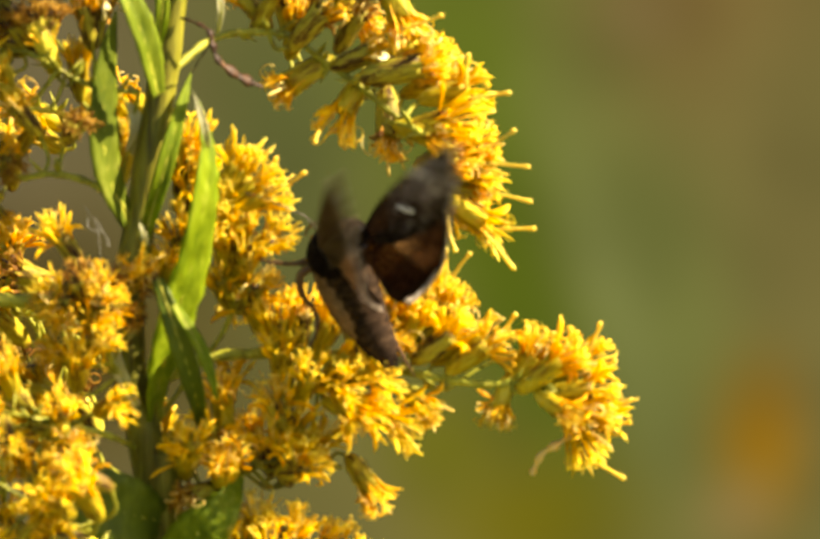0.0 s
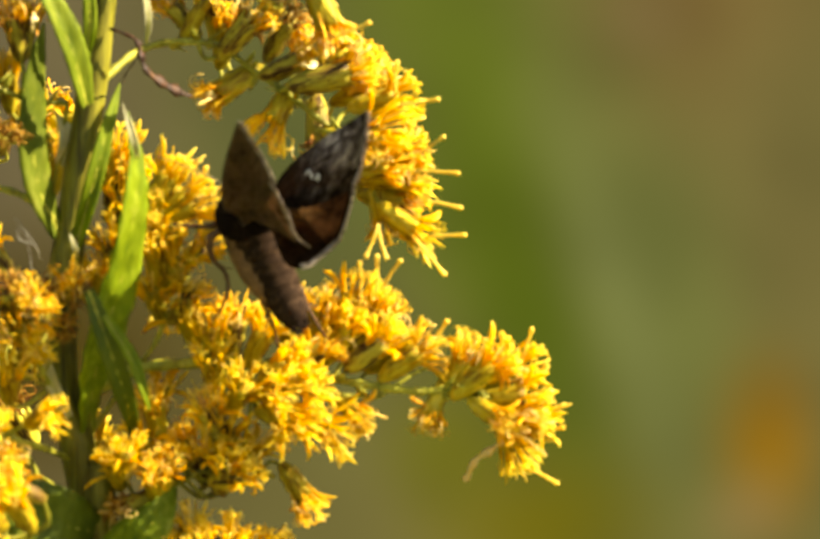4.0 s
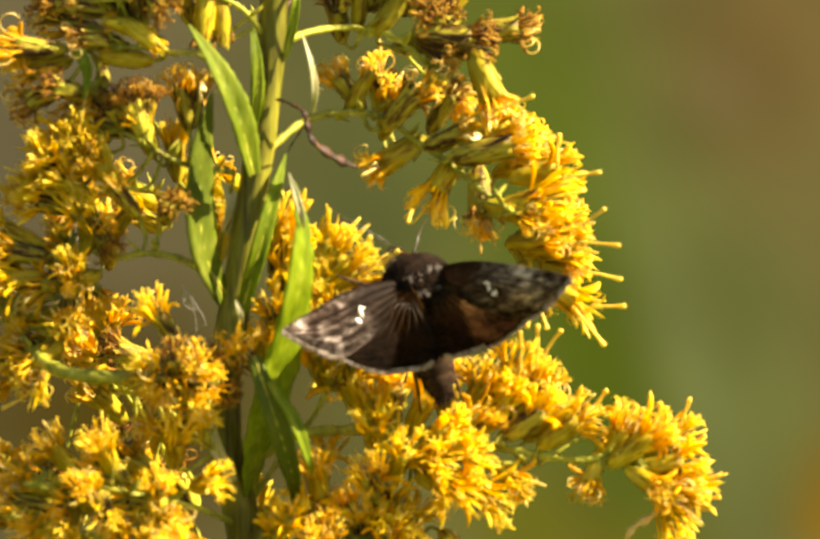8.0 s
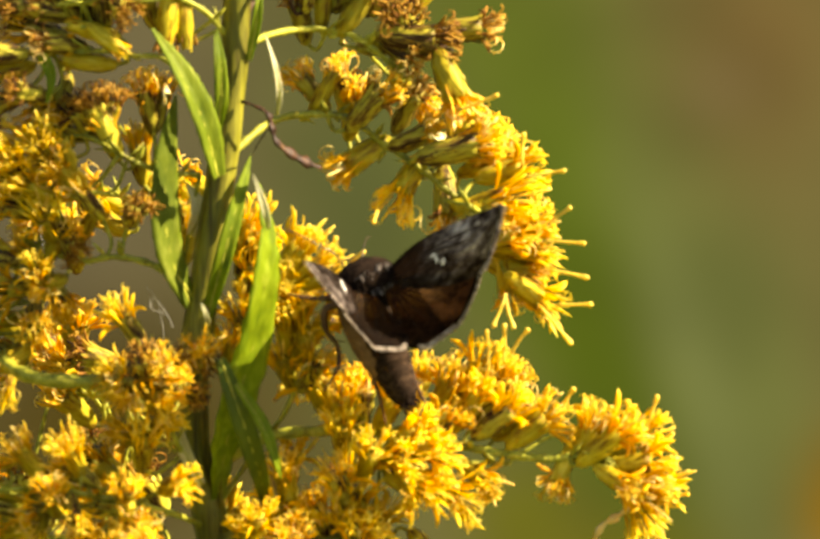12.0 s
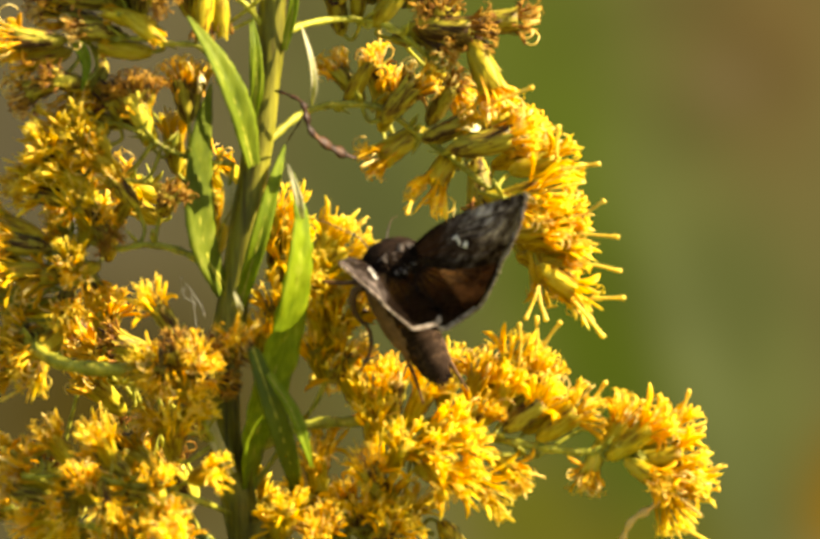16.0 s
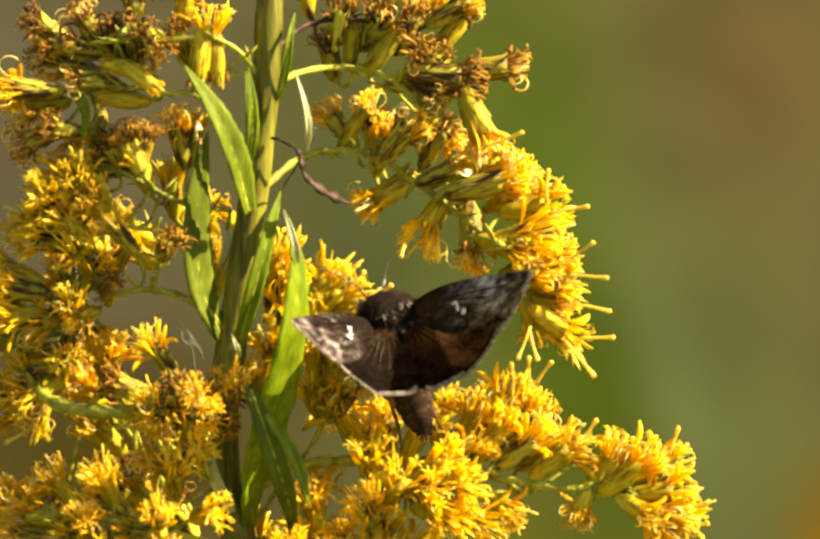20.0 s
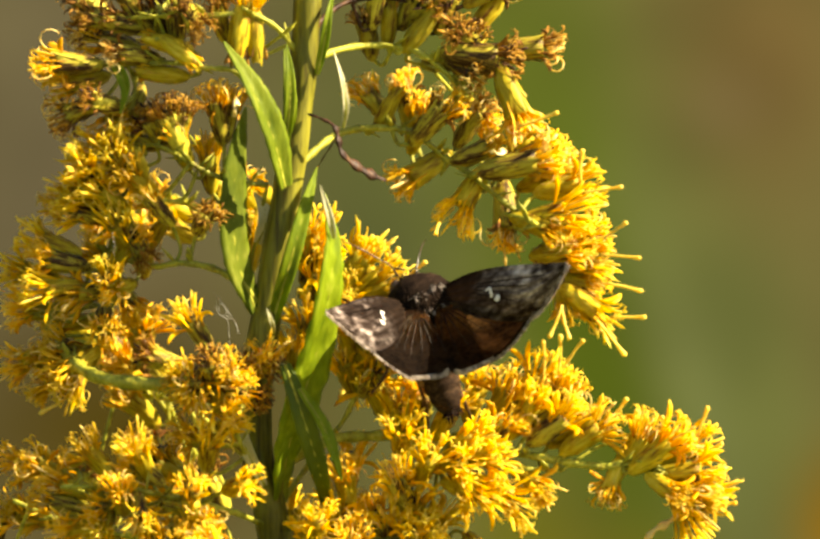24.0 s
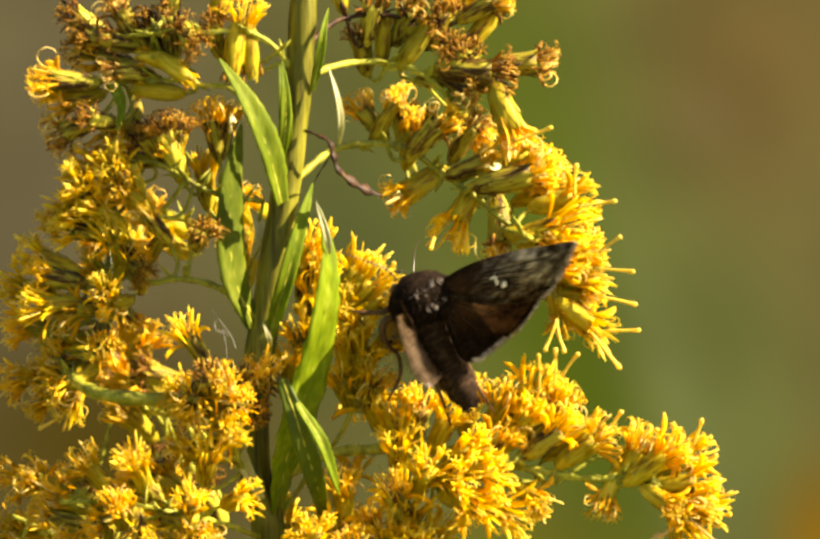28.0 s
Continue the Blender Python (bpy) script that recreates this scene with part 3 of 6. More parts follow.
def branch(name, points, r0, r1, heads, kinds, mat=TWIG, label="", away=0.0):
    """A flowering branch with the short stalks of its heads, and the heads on it; away: metres further from the eye's side, but for its foot."""
    points = [(u, v, d + away * min(1, i / 2)) for i, (u, v, d) in enumerate(points)]
    path = smooth_path([P(*p) for p in points])
    s = Shape()
    n = len(path)
    s.tube(path, [(r0 + (r1 - r0) * i / (n - 1)) * 0.68 * UNIT * (1 + 0.16 * math.sin(i * 1.7)) for i in range(n)], 8)
    HEADS.clear()
    for h in heads:
        head(kinds, *h[:6], h[6] + away, path)
    for base, way, near, size in HEADS:
        gap = (base - near).length
        mid = base - way * gap * 0.45
        s.tube(smooth_path([near, (near + mid) / 2 + (mid - near) * 0.1, base + way * 0.0004], 5), 3.9 * UNIT * size, 6)
        # a small bract where the stalk leaves the branch
        side = Vector((rng.uniform(-1, 1), rng.uniform(-1, 0.3), rng.uniform(-0.2, 1))).normalized()
        s.tube([near, near + side * 0.0012, near + side * 0.0026], [5 * UNIT, 8 * UNIT, 1 * UNIT], 5, 0.35)
    part(name, s.mesh(name, mat), plant, label)


def leaf(points, width, mat, label, fold=0.25, twist=0.0, name="leaf", face=(0, -1, 0)):
    """A lance-shaped blade along the points (base first), creased along its midrib, with a real thickness."""
    path = smooth_path(points, 12)
    n = len(path)
    s = Shape()
    cols = 7
    for layer in (0, 1):
        for i, p in enumerate(path):
            t = i / (n - 1)
            way = (path[min(i + 1, n - 1)] - path[max(i - 1, 0)]).normalized()
            f = Vector(face)
            f = (f - way * f.dot(way)).normalized()
            f = Matrix.Rotation(radians(twist) * t, 3, way) @ f
            side = way.cross(f).normalized()
            w = width * UNIT * 0.5 * (math.sin(math.pi * min(1, 0.08 + 0.92 * t) ** 0.8) ** 0.85 + 0.04 + 0.015 * math.sin(i * 1.3))
            for j in range(cols):
                q = (j / (cols - 1)) * 2 - 1
                rib = (0.04 * math.cos(q * math.pi * 3) + 0.045 * math.sin(2 * math.pi * (t * 12 - abs(q) * 0.9))) * w
                s.v.append(p + side * w * q + f * (abs(q) * fold * w + rib + 0.02 * w * math.sin(i * 0.8 + q * 2)) - f * (layer * 0.00016))
    m = n * cols
    for i in range(n - 1):
        for j in range(cols - 1):
            a = i * cols + j
            s.f.append((a, a + cols, a + cols + 1, a + 1))
            s.f.append((m + a, m + a + 1, m + a + cols + 1, m + a + cols))
        for j, flip in ((0, False), (cols - 1, True)):
            a = i * cols + j
            q = (a, m + a, m + a + cols, a + cols)
            s.f.append(tuple(reversed(q)) if flip else q)
    ob = part(name, s.mesh(name, mat), plant, label)
    rib = Shape()
    rib.tube([p - Vector(face) * 0.00005 for p in path], [max(0.3, 3.2 * (1 - i / n)) * UNIT for i in range(n)], 5)
    part("midrib", rib.mesh("midrib", TWIG), ob)
    return ob


def main_stem():
    s = Shape()
    path = smooth_path([P(594, -160, 0.001), P(584, 0), P(573, 150), P(550, 330), P(516, 540), P(486, 740), P(488, 880), P(508, 960), P(536, 1147), P(560, 1400),
                        Vector((-0.006, 0.004, 0.6)), Vector((0.0, 0.006, 0.3)), Vector((0.004, 0.0, -0.02))], 8)
    n = len(path)
    start, sides = 0, 14
    for i, p in enumerate(path):
        way = (path[min(i + 1, n - 1)] - path[max(i - 1, 0)]).normalized()
        side = way.cross(Vector((0, 1, 0))).normalized()
        over = way.cross(side)
        r = (25 + min(i, 80) * 0.12) * UNIT * (1 + 0.03 * math.sin(i * 0.9))
        for k in range(sides):
            a = 2 * math.pi * k / sides
            w = r * (1.05 if k % 2 else 0.93)
            s.v.append(p + side * math.cos(a) * w + over * math.sin(a) * w)
    for i in range(n - 1):
        for k in range(sides):
            a, b = i * sides + k, i * sides + (k + 1) % sides
            s.f.append((a, b, b + sides, a + sides))
    part("stem", s.mesh("stem", STEM), plant, "ridged olive-green upright main stem")


def spread(rnd, count, u0, u1, v0, v1, aim, wide, letters, d0, d1, size=1.05, front=(0.1, 0.8)):
    """Heads scattered over a stretch of the plan, all roughly aimed one way."""
    return [(rnd.uniform(u0, u1), rnd.uniform(v0, v1), aim + rnd.uniform(-wide, wide), rnd.uniform(*front), rnd.choice(letters),
             size * rnd.uniform(0.88, 1.12), rnd.uniform(d0, d1)) for _ in range(count)]


def goldenrod():
    k = head_kinds()
    r = random.Random(77)
    main_stem()
    # upper branch that droops to the right over the moth
    branch("branch", [(553, 335, 0.0), (600, 290, -0.001), (640, 262, -0.002), (700, 250, -0.002), (780, 258, -0.002), (830, 295, -0.002), (900, 345, -0.002), (960, 395, -0.002), (1010, 430, -0.001), (1060, 475, 0)], 11, 8, [
        (685, 172, 130, 0.2, "s", 1.0, 0.001), (742, 200, 60, 0.2, "g", 1.1, -0.001), (765, 160, 100, 0.3, "s", 1.2, 0.008),
        (795, 205, 80, 0.4, "s", 1.1, 0.006), (852, 202, 48, 0.3, "s", 1.2, -0.004), (912, 205, 60, 0.3, "b", 1.05, 0.001),
        (762, 356, -148, 0.25, "s", 1.2, -0.002), (866, 412, -122, 0.3, "y", 1.2, -0.002), (960, 462, -88, 0.3, "s", 1.25, -0.001),
        (940, 285, 20, 0.2, "s", 1.0, -0.003), (1040, 308, 12, 0.12, "s", 1.45, -0.005), (1062, 285, 30, 0.2, "s", 1.1, 0.002), (1010, 250, 55, 0.3, "s", 1.1, 0.003)], k, label="drooping pale green flowering branch", away=0.008)
    branch("branch", [(1000, 425, 0), (1040, 450, 0), (1070, 480, 0.001), (1085, 520, 0.002)], 8, 6, [
        (1118, 358, 10, 0.1, "y", 1.2, -0.002), (1070, 335, 20, 0.3, "o", 1.1, 0.002), (1090, 408, 14, 0.35, "y", 1.35, -0.005), (1052, 448, -18, 0.3, "o", 1.05, -0.005),
        (1130, 455, 18, 0.1, "o", 1.2, 0), (1135, 508, -2, 0.15, "y", 1.2, 0), (1095, 485, 8, 0.4, "o", 1.1, -0.003),
        (1130, 556, -12, 0.2, "o", 1.2, 0.001), (1148, 612, -35, 0.1, "y", 1.15, -0.001), (1078, 598, -78, 0.15, "o", 1.1, 0.001),
        (1085, 540, -30, 0.4, "o", 1.0, 0.004)], k, away=0.008)
    # top right branches
    branch("branch", [(588, 128, 0), (640, 102, -0.001), (720, 92, -0.002), (790, 105, -0.002), (840, 140, -0.002), (890, 190, -0.001)], 10, 7, [
        (690, 35, 100, 0.3, "b", 0.95, 0), (738, 35, 85, 0.2, "g", 1.1, -0.001), (810, 45, 52, 0.1, "g", 1.35, -0.002), (868, 62, 140, 0.7, "b", 1.05, -0.004),
        (905, 70, 60, 0.6, "b", 1.0, -0.003), (965, 122, -8, 0.2, "b", 1.4, -0.004), (1050, 97, 2, 0.08, "b", 1.2, -0.001), (905, 155, -30, 0.6, "b", 0.9, -0.004),
        (992, 246, -68, 0.2, "s", 1.3, -0.005), (890, 120, 5, 0.2, "b", 1.0, 0.001), (930, 240, -40, 0.3, "s", 1.0, 0.004)], k, label="pale green flowering branch with fading heads", away=0.008)
    branch("branch", [(596, 60, 0), (625, 30, -0.001), (665, 8, -0.001), (740, 2, 0), (800, 18, 0), (840, 30, 0)], 8, 5, [
        (830, 15, 20, 0.5, "b", 1.0, 0), (790, -20, 70, 0.4, "b", 1.0, 0), (940, 12, 50, 0.05, "g", 1.3, 0.002), (860, -15, 70, 0.3, "b", 1.0, 0), (720, -30, 80, 0.2, "b", 1.0, 0), (900, -45, 40, 0.3, "s", 1.0, 0.002),
        (650, -60, 100, 0.2, "g", 1.1, 0), (960, -30, 30, 0.2, "s", 1.0, 0), (820, -75, 70, 0.3, "b", 1.0, 0)], k, mat=DRY, label="dark dry upper branch", away=0.006)
    # top left branches
    branch("branch", [(572, 125, 0), (545, 85, -0.001), (515, 55, -0.002), (470, 36, -0.003), (390, 38, -0.003), (280, 40, -0.002), (230, 45, 0)], 9, 6, [
        (472, 5, 80, 0.3, "y", 1.0, -0.003), (375, 62, -60, 0.75, "b", 1.0, -0.005), (450, 92, -96, 0.1, "g", 1.35, -0.003), (482, 88, -86, 0.1, "g", 1.3, -0.002),
        (258, 22, 120, 0.3, "b", 1.0, 0), (300, 5, 100, 0.2, "b", 1.0, 0), (200, 48, 172, 0.2, "b", 1.0, 0), (160, 38, 165, 0.1, "b", 0.95, 0), (335, 15, 90, 0.5, "b", 0.95, -0.003),
        (410, 10, 100, 0.4, "b", 0.9, -0.002), (225, -20, 120, 0.2, "b", 1.0, 0), (330, -50, 90, 0.2, "b", 1.0, 0), (430, -60, 80, 0.3, "o", 1.0, 0), (130, -5, 150, 0.2, "b", 1.0, 0.003)], k, label="curved branch with withered heads")
    branch("branch", [(548, 300, 0), (505, 215, -0.002), (450, 148, -0.003), (395, 138, -0.003), (320, 128, -0.002), (240, 130, 0), (200, 130, 0.001)], 9, 6, [
        (85, 128, 178, 0.1, "o", 1.25, -0.002), (110, 168, 190, 0.2, "o", 1.1, 0), (108, 236, 205, 0.15, "b", 1.1, -0.001), (165, 200, 170, 0.6, "b", 0.9, -0.004),
        (200, 252, 230, 0.5, "o", 1.0, 0), (170, 82, 170, 0.2, "o", 1.1, 0.002), (140, 60, 165, 0.1, "b", 1.0, 0.003), (352, 118, -38, 0.2, "g", 1.1, -0.004),
        (300, 88, 165, 0.2, "g", 1.2, -0.002), (290, 148, 175, 0.2, "g", 1.2, -0.001), (210, 110, 175, 0.3, "b", 1.0, -0.002), (240, 245, 250, 0.4, "o", 1.0, 0.001)], k, label="pale branch with orange and brown heads")
    branch("branch", [(505, 360, 0), (440, 353, -0.002), (390, 335, -0.003), (345, 310, -0.003), (295, 285, -0.002), (240, 290, 0)], 8, 6, [
        (308, 212, 112, 0.25, "b", 1.15, -0.003), (345, 212, 82, 0.4, "b", 1.0, -0.003), (270, 228, 130, 0.3, "b", 0.95, -0.001), (330, 252, 108, 0.3, "o", 1.0, -0.002),
        (225, 262, 160, 0.4, "o", 1.0, 0), (405, 190, 100, 0.2, "o", 1.1, 0), (438, 190, 80, 0.1, "o", 1.05, 0.002), (160, 292, 170, 0.3, "y", 1.1, 0), (195, 315, 172, 0.3, "y", 1.0, -0.002),
        (240, 335, 135, 0.4, "o", 1.0, -0.004), (390, 290, 95, 0.1, "y", 1.0, 0.004), (420, 395, -70, 0.2, "y", 0.9, 0.008), (480, 440, 80, 0.1, "y", 1.1, 0.008), (148, 322, 140, 0.7, "y", 1.15, -0.003), (212, 292, 110, 0.7, "y", 1.1, -0.003), (262, 318, 100, 0.5, "g", 1.1, -0.004), (135, 372, 160, 0.65, "y", 1.1, -0.002)], k, label="green branch with fading heads")
    # middle left branches
    branch("branch", [(494, 592, 0), (450, 545, -0.002), (400, 518, -0.002), (340, 508, -0.002), (290, 515, -0.001), (230, 500, 0.002), (170, 470, 0.004)], 12, 7, [
        (215, 425, 110, 0.75, "y", 1.05, -0.003), (393, 413, 60, 0.88, "b", 1.0, -0.006), (125, 410, 170, 0.4, "y", 1.1, -0.001), (95, 392, 170, 0.2, "o", 1.0, 0), (180, 362, 140, 0.4, "y", 1.0, -0.003),
        (150, 340, 150, 0.2, "y", 1.0, -0.001), (272, 500, -60, 0.7, "b", 0.9, -0.002), (198, 528, 100, 0.8, "y", 1.0, -0.004), (215, 560, 200, 0.85, "o", 0.9, -0.004), (275, 375, 130, 0.4, "o", 1.0, -0.004),
        (250, 455, 60, 0.5, "o", 1.0, 0), (300, 440, 60, 0.3, "g", 1.0, 0.002)], k, label="thin arching green branch")
    branch("branch", [(482, 770, 0), (420, 752, -0.004), (320, 740, -0.007), (200, 728, -0.006), (130, 690, -0.001), (90, 600, 0.004)], 25, 15, [
        (195, 635, -90, 0.9, "o", 1.1, -0.002), (130, 562, 180, 0.4, "o", 1.1, -0.002), (75, 500, 170, 0.3, "o", 1.1, -0.002), (70, 560, 185, 0.3, "y", 1.1, -0.003), (100, 620, 180, 0.4, "o", 1.0, 0.003),
        (60, 460, 160, 0.2, "y", 1.1, 0), (250, 600, -60, 0.3, "o", 1.0, 0.004), (112, 722, 215, 0.4, "o", 1.15, -0.002), (132, 752, 245, 0.3, "y", 1.0, -0.002), (70, 742, 190, 0.4, "o", 1.0, 0),
        (60, 690, 170, 0.3, "o", 1.1, 0.002), (95, 660, 160, 0.4, "o", 1.0, 0), (25, 600, 180, 0.3, "o", 1.1, 0.004), (20, 700, 190, 0.3, "o", 1.1, 0.002), (15, 520, 170, 0.3, "y", 1.1, 0.006), (160, 480, 140, 0.4, "o", 1.0, 0.004)], k, label="thick green side branch")
    # orange cluster before the stem
    branch("branch", [(490, 930, -0.001), (455, 850, -0.006), (440, 780, -0.009), (425, 720, -0.010), (400, 690, -0.010)], 8, 6, [
        (355, 605, 122, 0.3, "y", 1.05, -0.008), (345, 715, 130, 0.7, "y", 0.95, -0.010), (402, 692, 90, 0.8, "b", 1.0, -0.012), (440, 708, 70, 0.8, "o", 1.05, -0.012), (470, 692, 45, 0.6, "b", 0.85, -0.009),
        (372, 752, -100, 0.85, "o", 1.05, -0.012), (428, 790, -60, 0.75, "y", 1.0, -0.012), (350, 762, 200, 0.7, "o", 1.0, -0.010), (492, 770, -30, 0.6, "b", 0.9, -0.008), (510, 682, 60, 0.8, "o", 0.95, -0.008),
        (525, 712, -20, 0.6, "b", 0.85, -0.008), (400, 838, 80, 0.75, "y", 1.1, -0.011), (452, 800, 35, 0.6, "y", 0.95, -0.011), (350, 832, 160, 0.6, "o", 1.0, -0.009), (320, 725, 150, 0.5, "o", 0.95, -0.007), (460, 745, 0, 0.9, "o", 1.0, -0.012)], k, label="short branch before the stem")
    # bottom left
    branch("branch", [(505, 1010, 0), (430, 975, -0.003), (330, 950, -0.005), (230, 930, -0.005), (120, 930, -0.003)], 9, 6, [
        (470, 922, 20, 0.85, "y", 1.0, -0.009), (370, 922, 80, 0.85, "y", 1.1, -0.009), (262, 850, 110, 0.65, "y", 1.0, -0.006), (250, 875, 140, 0.4, "o", 1.0, -0.004), (160, 852, 130, 0.3, "o", 1.05, 0.002),
        (100, 930, 170, 0.3, "o", 1.1, 0.003), (232, 932, 100, 0.8, "o", 0.95, -0.008), (382, 992, -60, 0.85, "o", 1.1, -0.010), (272, 992, -80, 0.8, "y", 1.0, -0.009), (180, 970, 180, 0.6, "o", 1.0, -0.004),
        (120, 1012, 190, 0.5, "o", 1.0, -0.002), (80, 960, 170, 0.3, "o", 1.0, 0.002), (300, 1025, -70, 0.8, "o", 1.0, -0.007), (200, 1020, -100, 0.8, "y", 1.0, -0.006), (60, 880, 150, 0.2, "o", 1.0, 0.005)], k, away=-0.010)
    branch("branch", [(560, 1300, 0), (480, 1230, -0.010), (400, 1160, -0.018), (320, 1100, -0.022), (260, 1060, -0.024)], 9, 6,
           spread(r, 15, 190, 400, 1000, 1200, 110, 70, "yyyo", -0.030, -0.018, 1.1) + [(376, 1022, 60, 0.9, "y", 1.1, -0.016), (340, 1075, 90, 0.9, "y", 1.0, -0.020)], k)
    branch("branch", [(540, 1180, 0), (420, 1110, -0.002), (280, 1040, -0.002), (120, 1000, 0), (20, 960, 0)], 9, 6,
           spread(r, 20, -20, 330, 860, 1130, 140, 60, "oooy", 0.0, 0.012, 1.05), k)
    # behind the stem and behind the moth
    branch("branch", [(545, 700, 0.004), (575, 620, 0.008), (590, 520, 0.010), (600, 450, 0.010)], 8, 6, [
        (590, 432, 80, 0.35, "y", 1.2, 0.003), (602, 515, 88, 0.35, "y", 1.2, 0.003), (572, 600, 100, 0.35, "y", 1.15, 0.003), (615, 470, 60, 0.35, "y", 1.1, 0.003), (560, 660, 90, 0.35, "y", 1.1, 0.003), (625, 560, 60, 0.35, "y", 1.1, 0.003)], k)
    branch("branch", [(535, 960, 0.002), (600, 870, 0.003), (660, 790, 0.002), (690, 680, 0.001), (690, 580, 0.001)], 8, 6, [
        (692, 480, 62, 0.2, "y", 1.15, -0.003), (722, 512, 42, 0.2, "y", 1.15, -0.003), (668, 530, 75, 0.66, "y", 1.1, -0.003), (745, 545, 25, 0.3, "y", 1.05, -0.003), (655, 620, 100, 0.62, "y", 1.1, -0.003),
        (645, 690, 110, 0.62, "y", 1.1, -0.001), (705, 640, 70, 0.66, "y", 1.15, -0.003), (720, 700, 60, 0.70, "o", 1.15, -0.003), (680, 745, -80, 0.54, "y", 1.1, 0.008), (690, 590, 80, 0.70, "y", 1.1, -0.003), (755, 620, 40, 0.62, "y", 1.1, -0.003), (660, 570, 120, 0.62, "y", 1.1, -0.003)], k)
    # heads on the far side, well behind the stem
    branch("branch", [(500, 820, 0.004), (440, 800, 0.02), (340, 780, 0.032), (220, 760, 0.038), (120, 720, 0.04)], 9, 6,
           spread(r, 10, 60, 285, 600, 800, 130, 60, "oob", 0.026, 0.044, 1.1) + spread(r, 9, 120, 460, 830, 960, 130, 60, "oob", 0.026, 0.044, 1.1), k)
    branch("branch", [(530, 480, 0.003), (470, 420, 0.018), (380, 400, 0.03), (260, 380, 0.036)], 8, 6,
           spread(r, 9, 130, 470, 330, 470, 120, 60, "ooy", 0.024, 0.04, 1.1), k)
    # long lower right branch on which the moth feeds
    branch("branch", [(512, 950, 0.0), (545, 888, -0.001), (620, 846, -0.001), (700, 838, 0), (800, 838, 0.002), (900, 852, 0.001), (1000, 874, -0.001), (1090, 890, -0.002), (1160, 895, -0.002), (1215, 872, -0.001)], 19, 9, [
        (752, 762, 100, 0.5, "y", 1.2, -0.001), (702, 725, 110, 0.5, "y", 1.2, 0), (805, 745, 80, 0.4, "o", 1.15, 0.001), (862, 772, 60, 0.5, "y", 1.1, -0.001), (820, 872, 60, 0.85, "y", 1.2, -0.007),
        (742, 905, 115, 0.5, "y", 1.2, -0.004), (902, 832, 40, 0.7, "y", 1.15, -0.005), (882, 890, 0, 0.8, "y", 1.15, -0.007), (945, 880, -8, 0.6, "y", 1.2, -0.006), (760, 820, 90, 0.8, "y", 1.15, -0.005),
        (910, 730, 72, 0.3, "y", 1.05, 0.003), (970, 735, 62, 0.25, "o", 1.3, 0), (1032, 708, 62, 0.2, "y", 1.3, 0.001), (1075, 742, 50, 0.15, "o", 1.25, 0), (1085, 795, 35, 0.2, "y", 1.2, -0.003)], k, label="long arching lower branch under the moth")
    branch("branch", [(900, 860, -0.001), (940, 905, -0.003), (1000, 900, -0.003), (1060, 905, -0.002)], 7, 5, [
        (935, 945, -12, 0.4, "y", 1.25, -0.006), (985, 965, -28, 0.25, "y", 1.25, -0.004), (1032, 940, -35, 0.25, "o", 1.0, -0.003), (895, 960, -60, 0.6, "y", 1.1, -0.007), (1020, 760, 55, 0.3, "y", 1.2, -0.002),
        (1148, 812, 35, 0.15, "o", 1.2, -0.003), (1112, 815, 30, 0.2, "o", 1.0, 0), (965, 800, 50, 0.4, "o", 1.1, -0.003), (1150, 950, -112, 0.2, "o", 0.95, -0.002)], k)
    branch("branch", [(1180, 892, -0.002), (1225, 890, -0.002), (1260, 905, -0.002), (1285, 940, -0.002)], 8, 6, [
        (1228, 828, 55, 0.15, "o", 1.2, -0.001), (1282, 838, 38, 0.15, "o", 1.3, -0.003), (1330, 852, 22, 0.1, "y", 1.2, 0), (1345, 908, 2, 0.15, "y", 1.2, -0.002),
        (1330, 962, -20, 0.4, "o", 1.2, -0.004), (1362, 955, -10, 0.15, "y", 1.05, 0), (1312, 1012, -62, 0.25, "y", 1.15, -0.002), (1290, 950, -30, 0.5, "o", 1.0, -0.005)], k)
    # lower branches
    branch("branch", [(530, 1120, 0), (590, 1095, -0.002), (660, 1070, -0.003), (730, 1035, -0.003), (800, 1022, -0.003), (870, 1045, -0.003)], 11, 7, [
        (580, 1012, 100, 0.8, "y", 1.0, -0.006), (670, 1012, 80, 0.7, "o", 1.1, -0.006), (785, 1008, 80, 0.7, "y", 1.1, -0.006), (822, 1040, 10, 0.6, "y", 1.05, -0.006), (935, 1098, -55, 0.2, "o", 1.1, -0.004),
        (632, 956, 95, 0.4, "y", 1.15, -0.003), (546, 962, 90, 0.2, "y", 1.15, 0.006), (584, 1100, 200, 0.6, "b", 1.05, -0.005), (650, 1030, 90, 0.8, "o", 1.0, -0.007), (735, 985, 95, 0.6, "y", 1.1, -0.003), (700, 960, 110, 0.4, "o", 1.1, 0.001), (545, 1040, 100, 0.3, "y", 1.1, 0.005), (792, 948, 70, 0.5, "y", 1.1, -0.002), (842, 985, 40, 0.5, "y", 1.1, -0.002), (762, 1000, 90, 0.6, "y", 1.0, -0.003), (652, 902, 95, 0.6, "o", 1.1, -0.004), (600, 985, 90, 0.8, "y", 1.05, -0.009), (672, 862, 80, 0.4, "y", 1.0, 0.002)], k, mat=STEM, label="green lower branch")
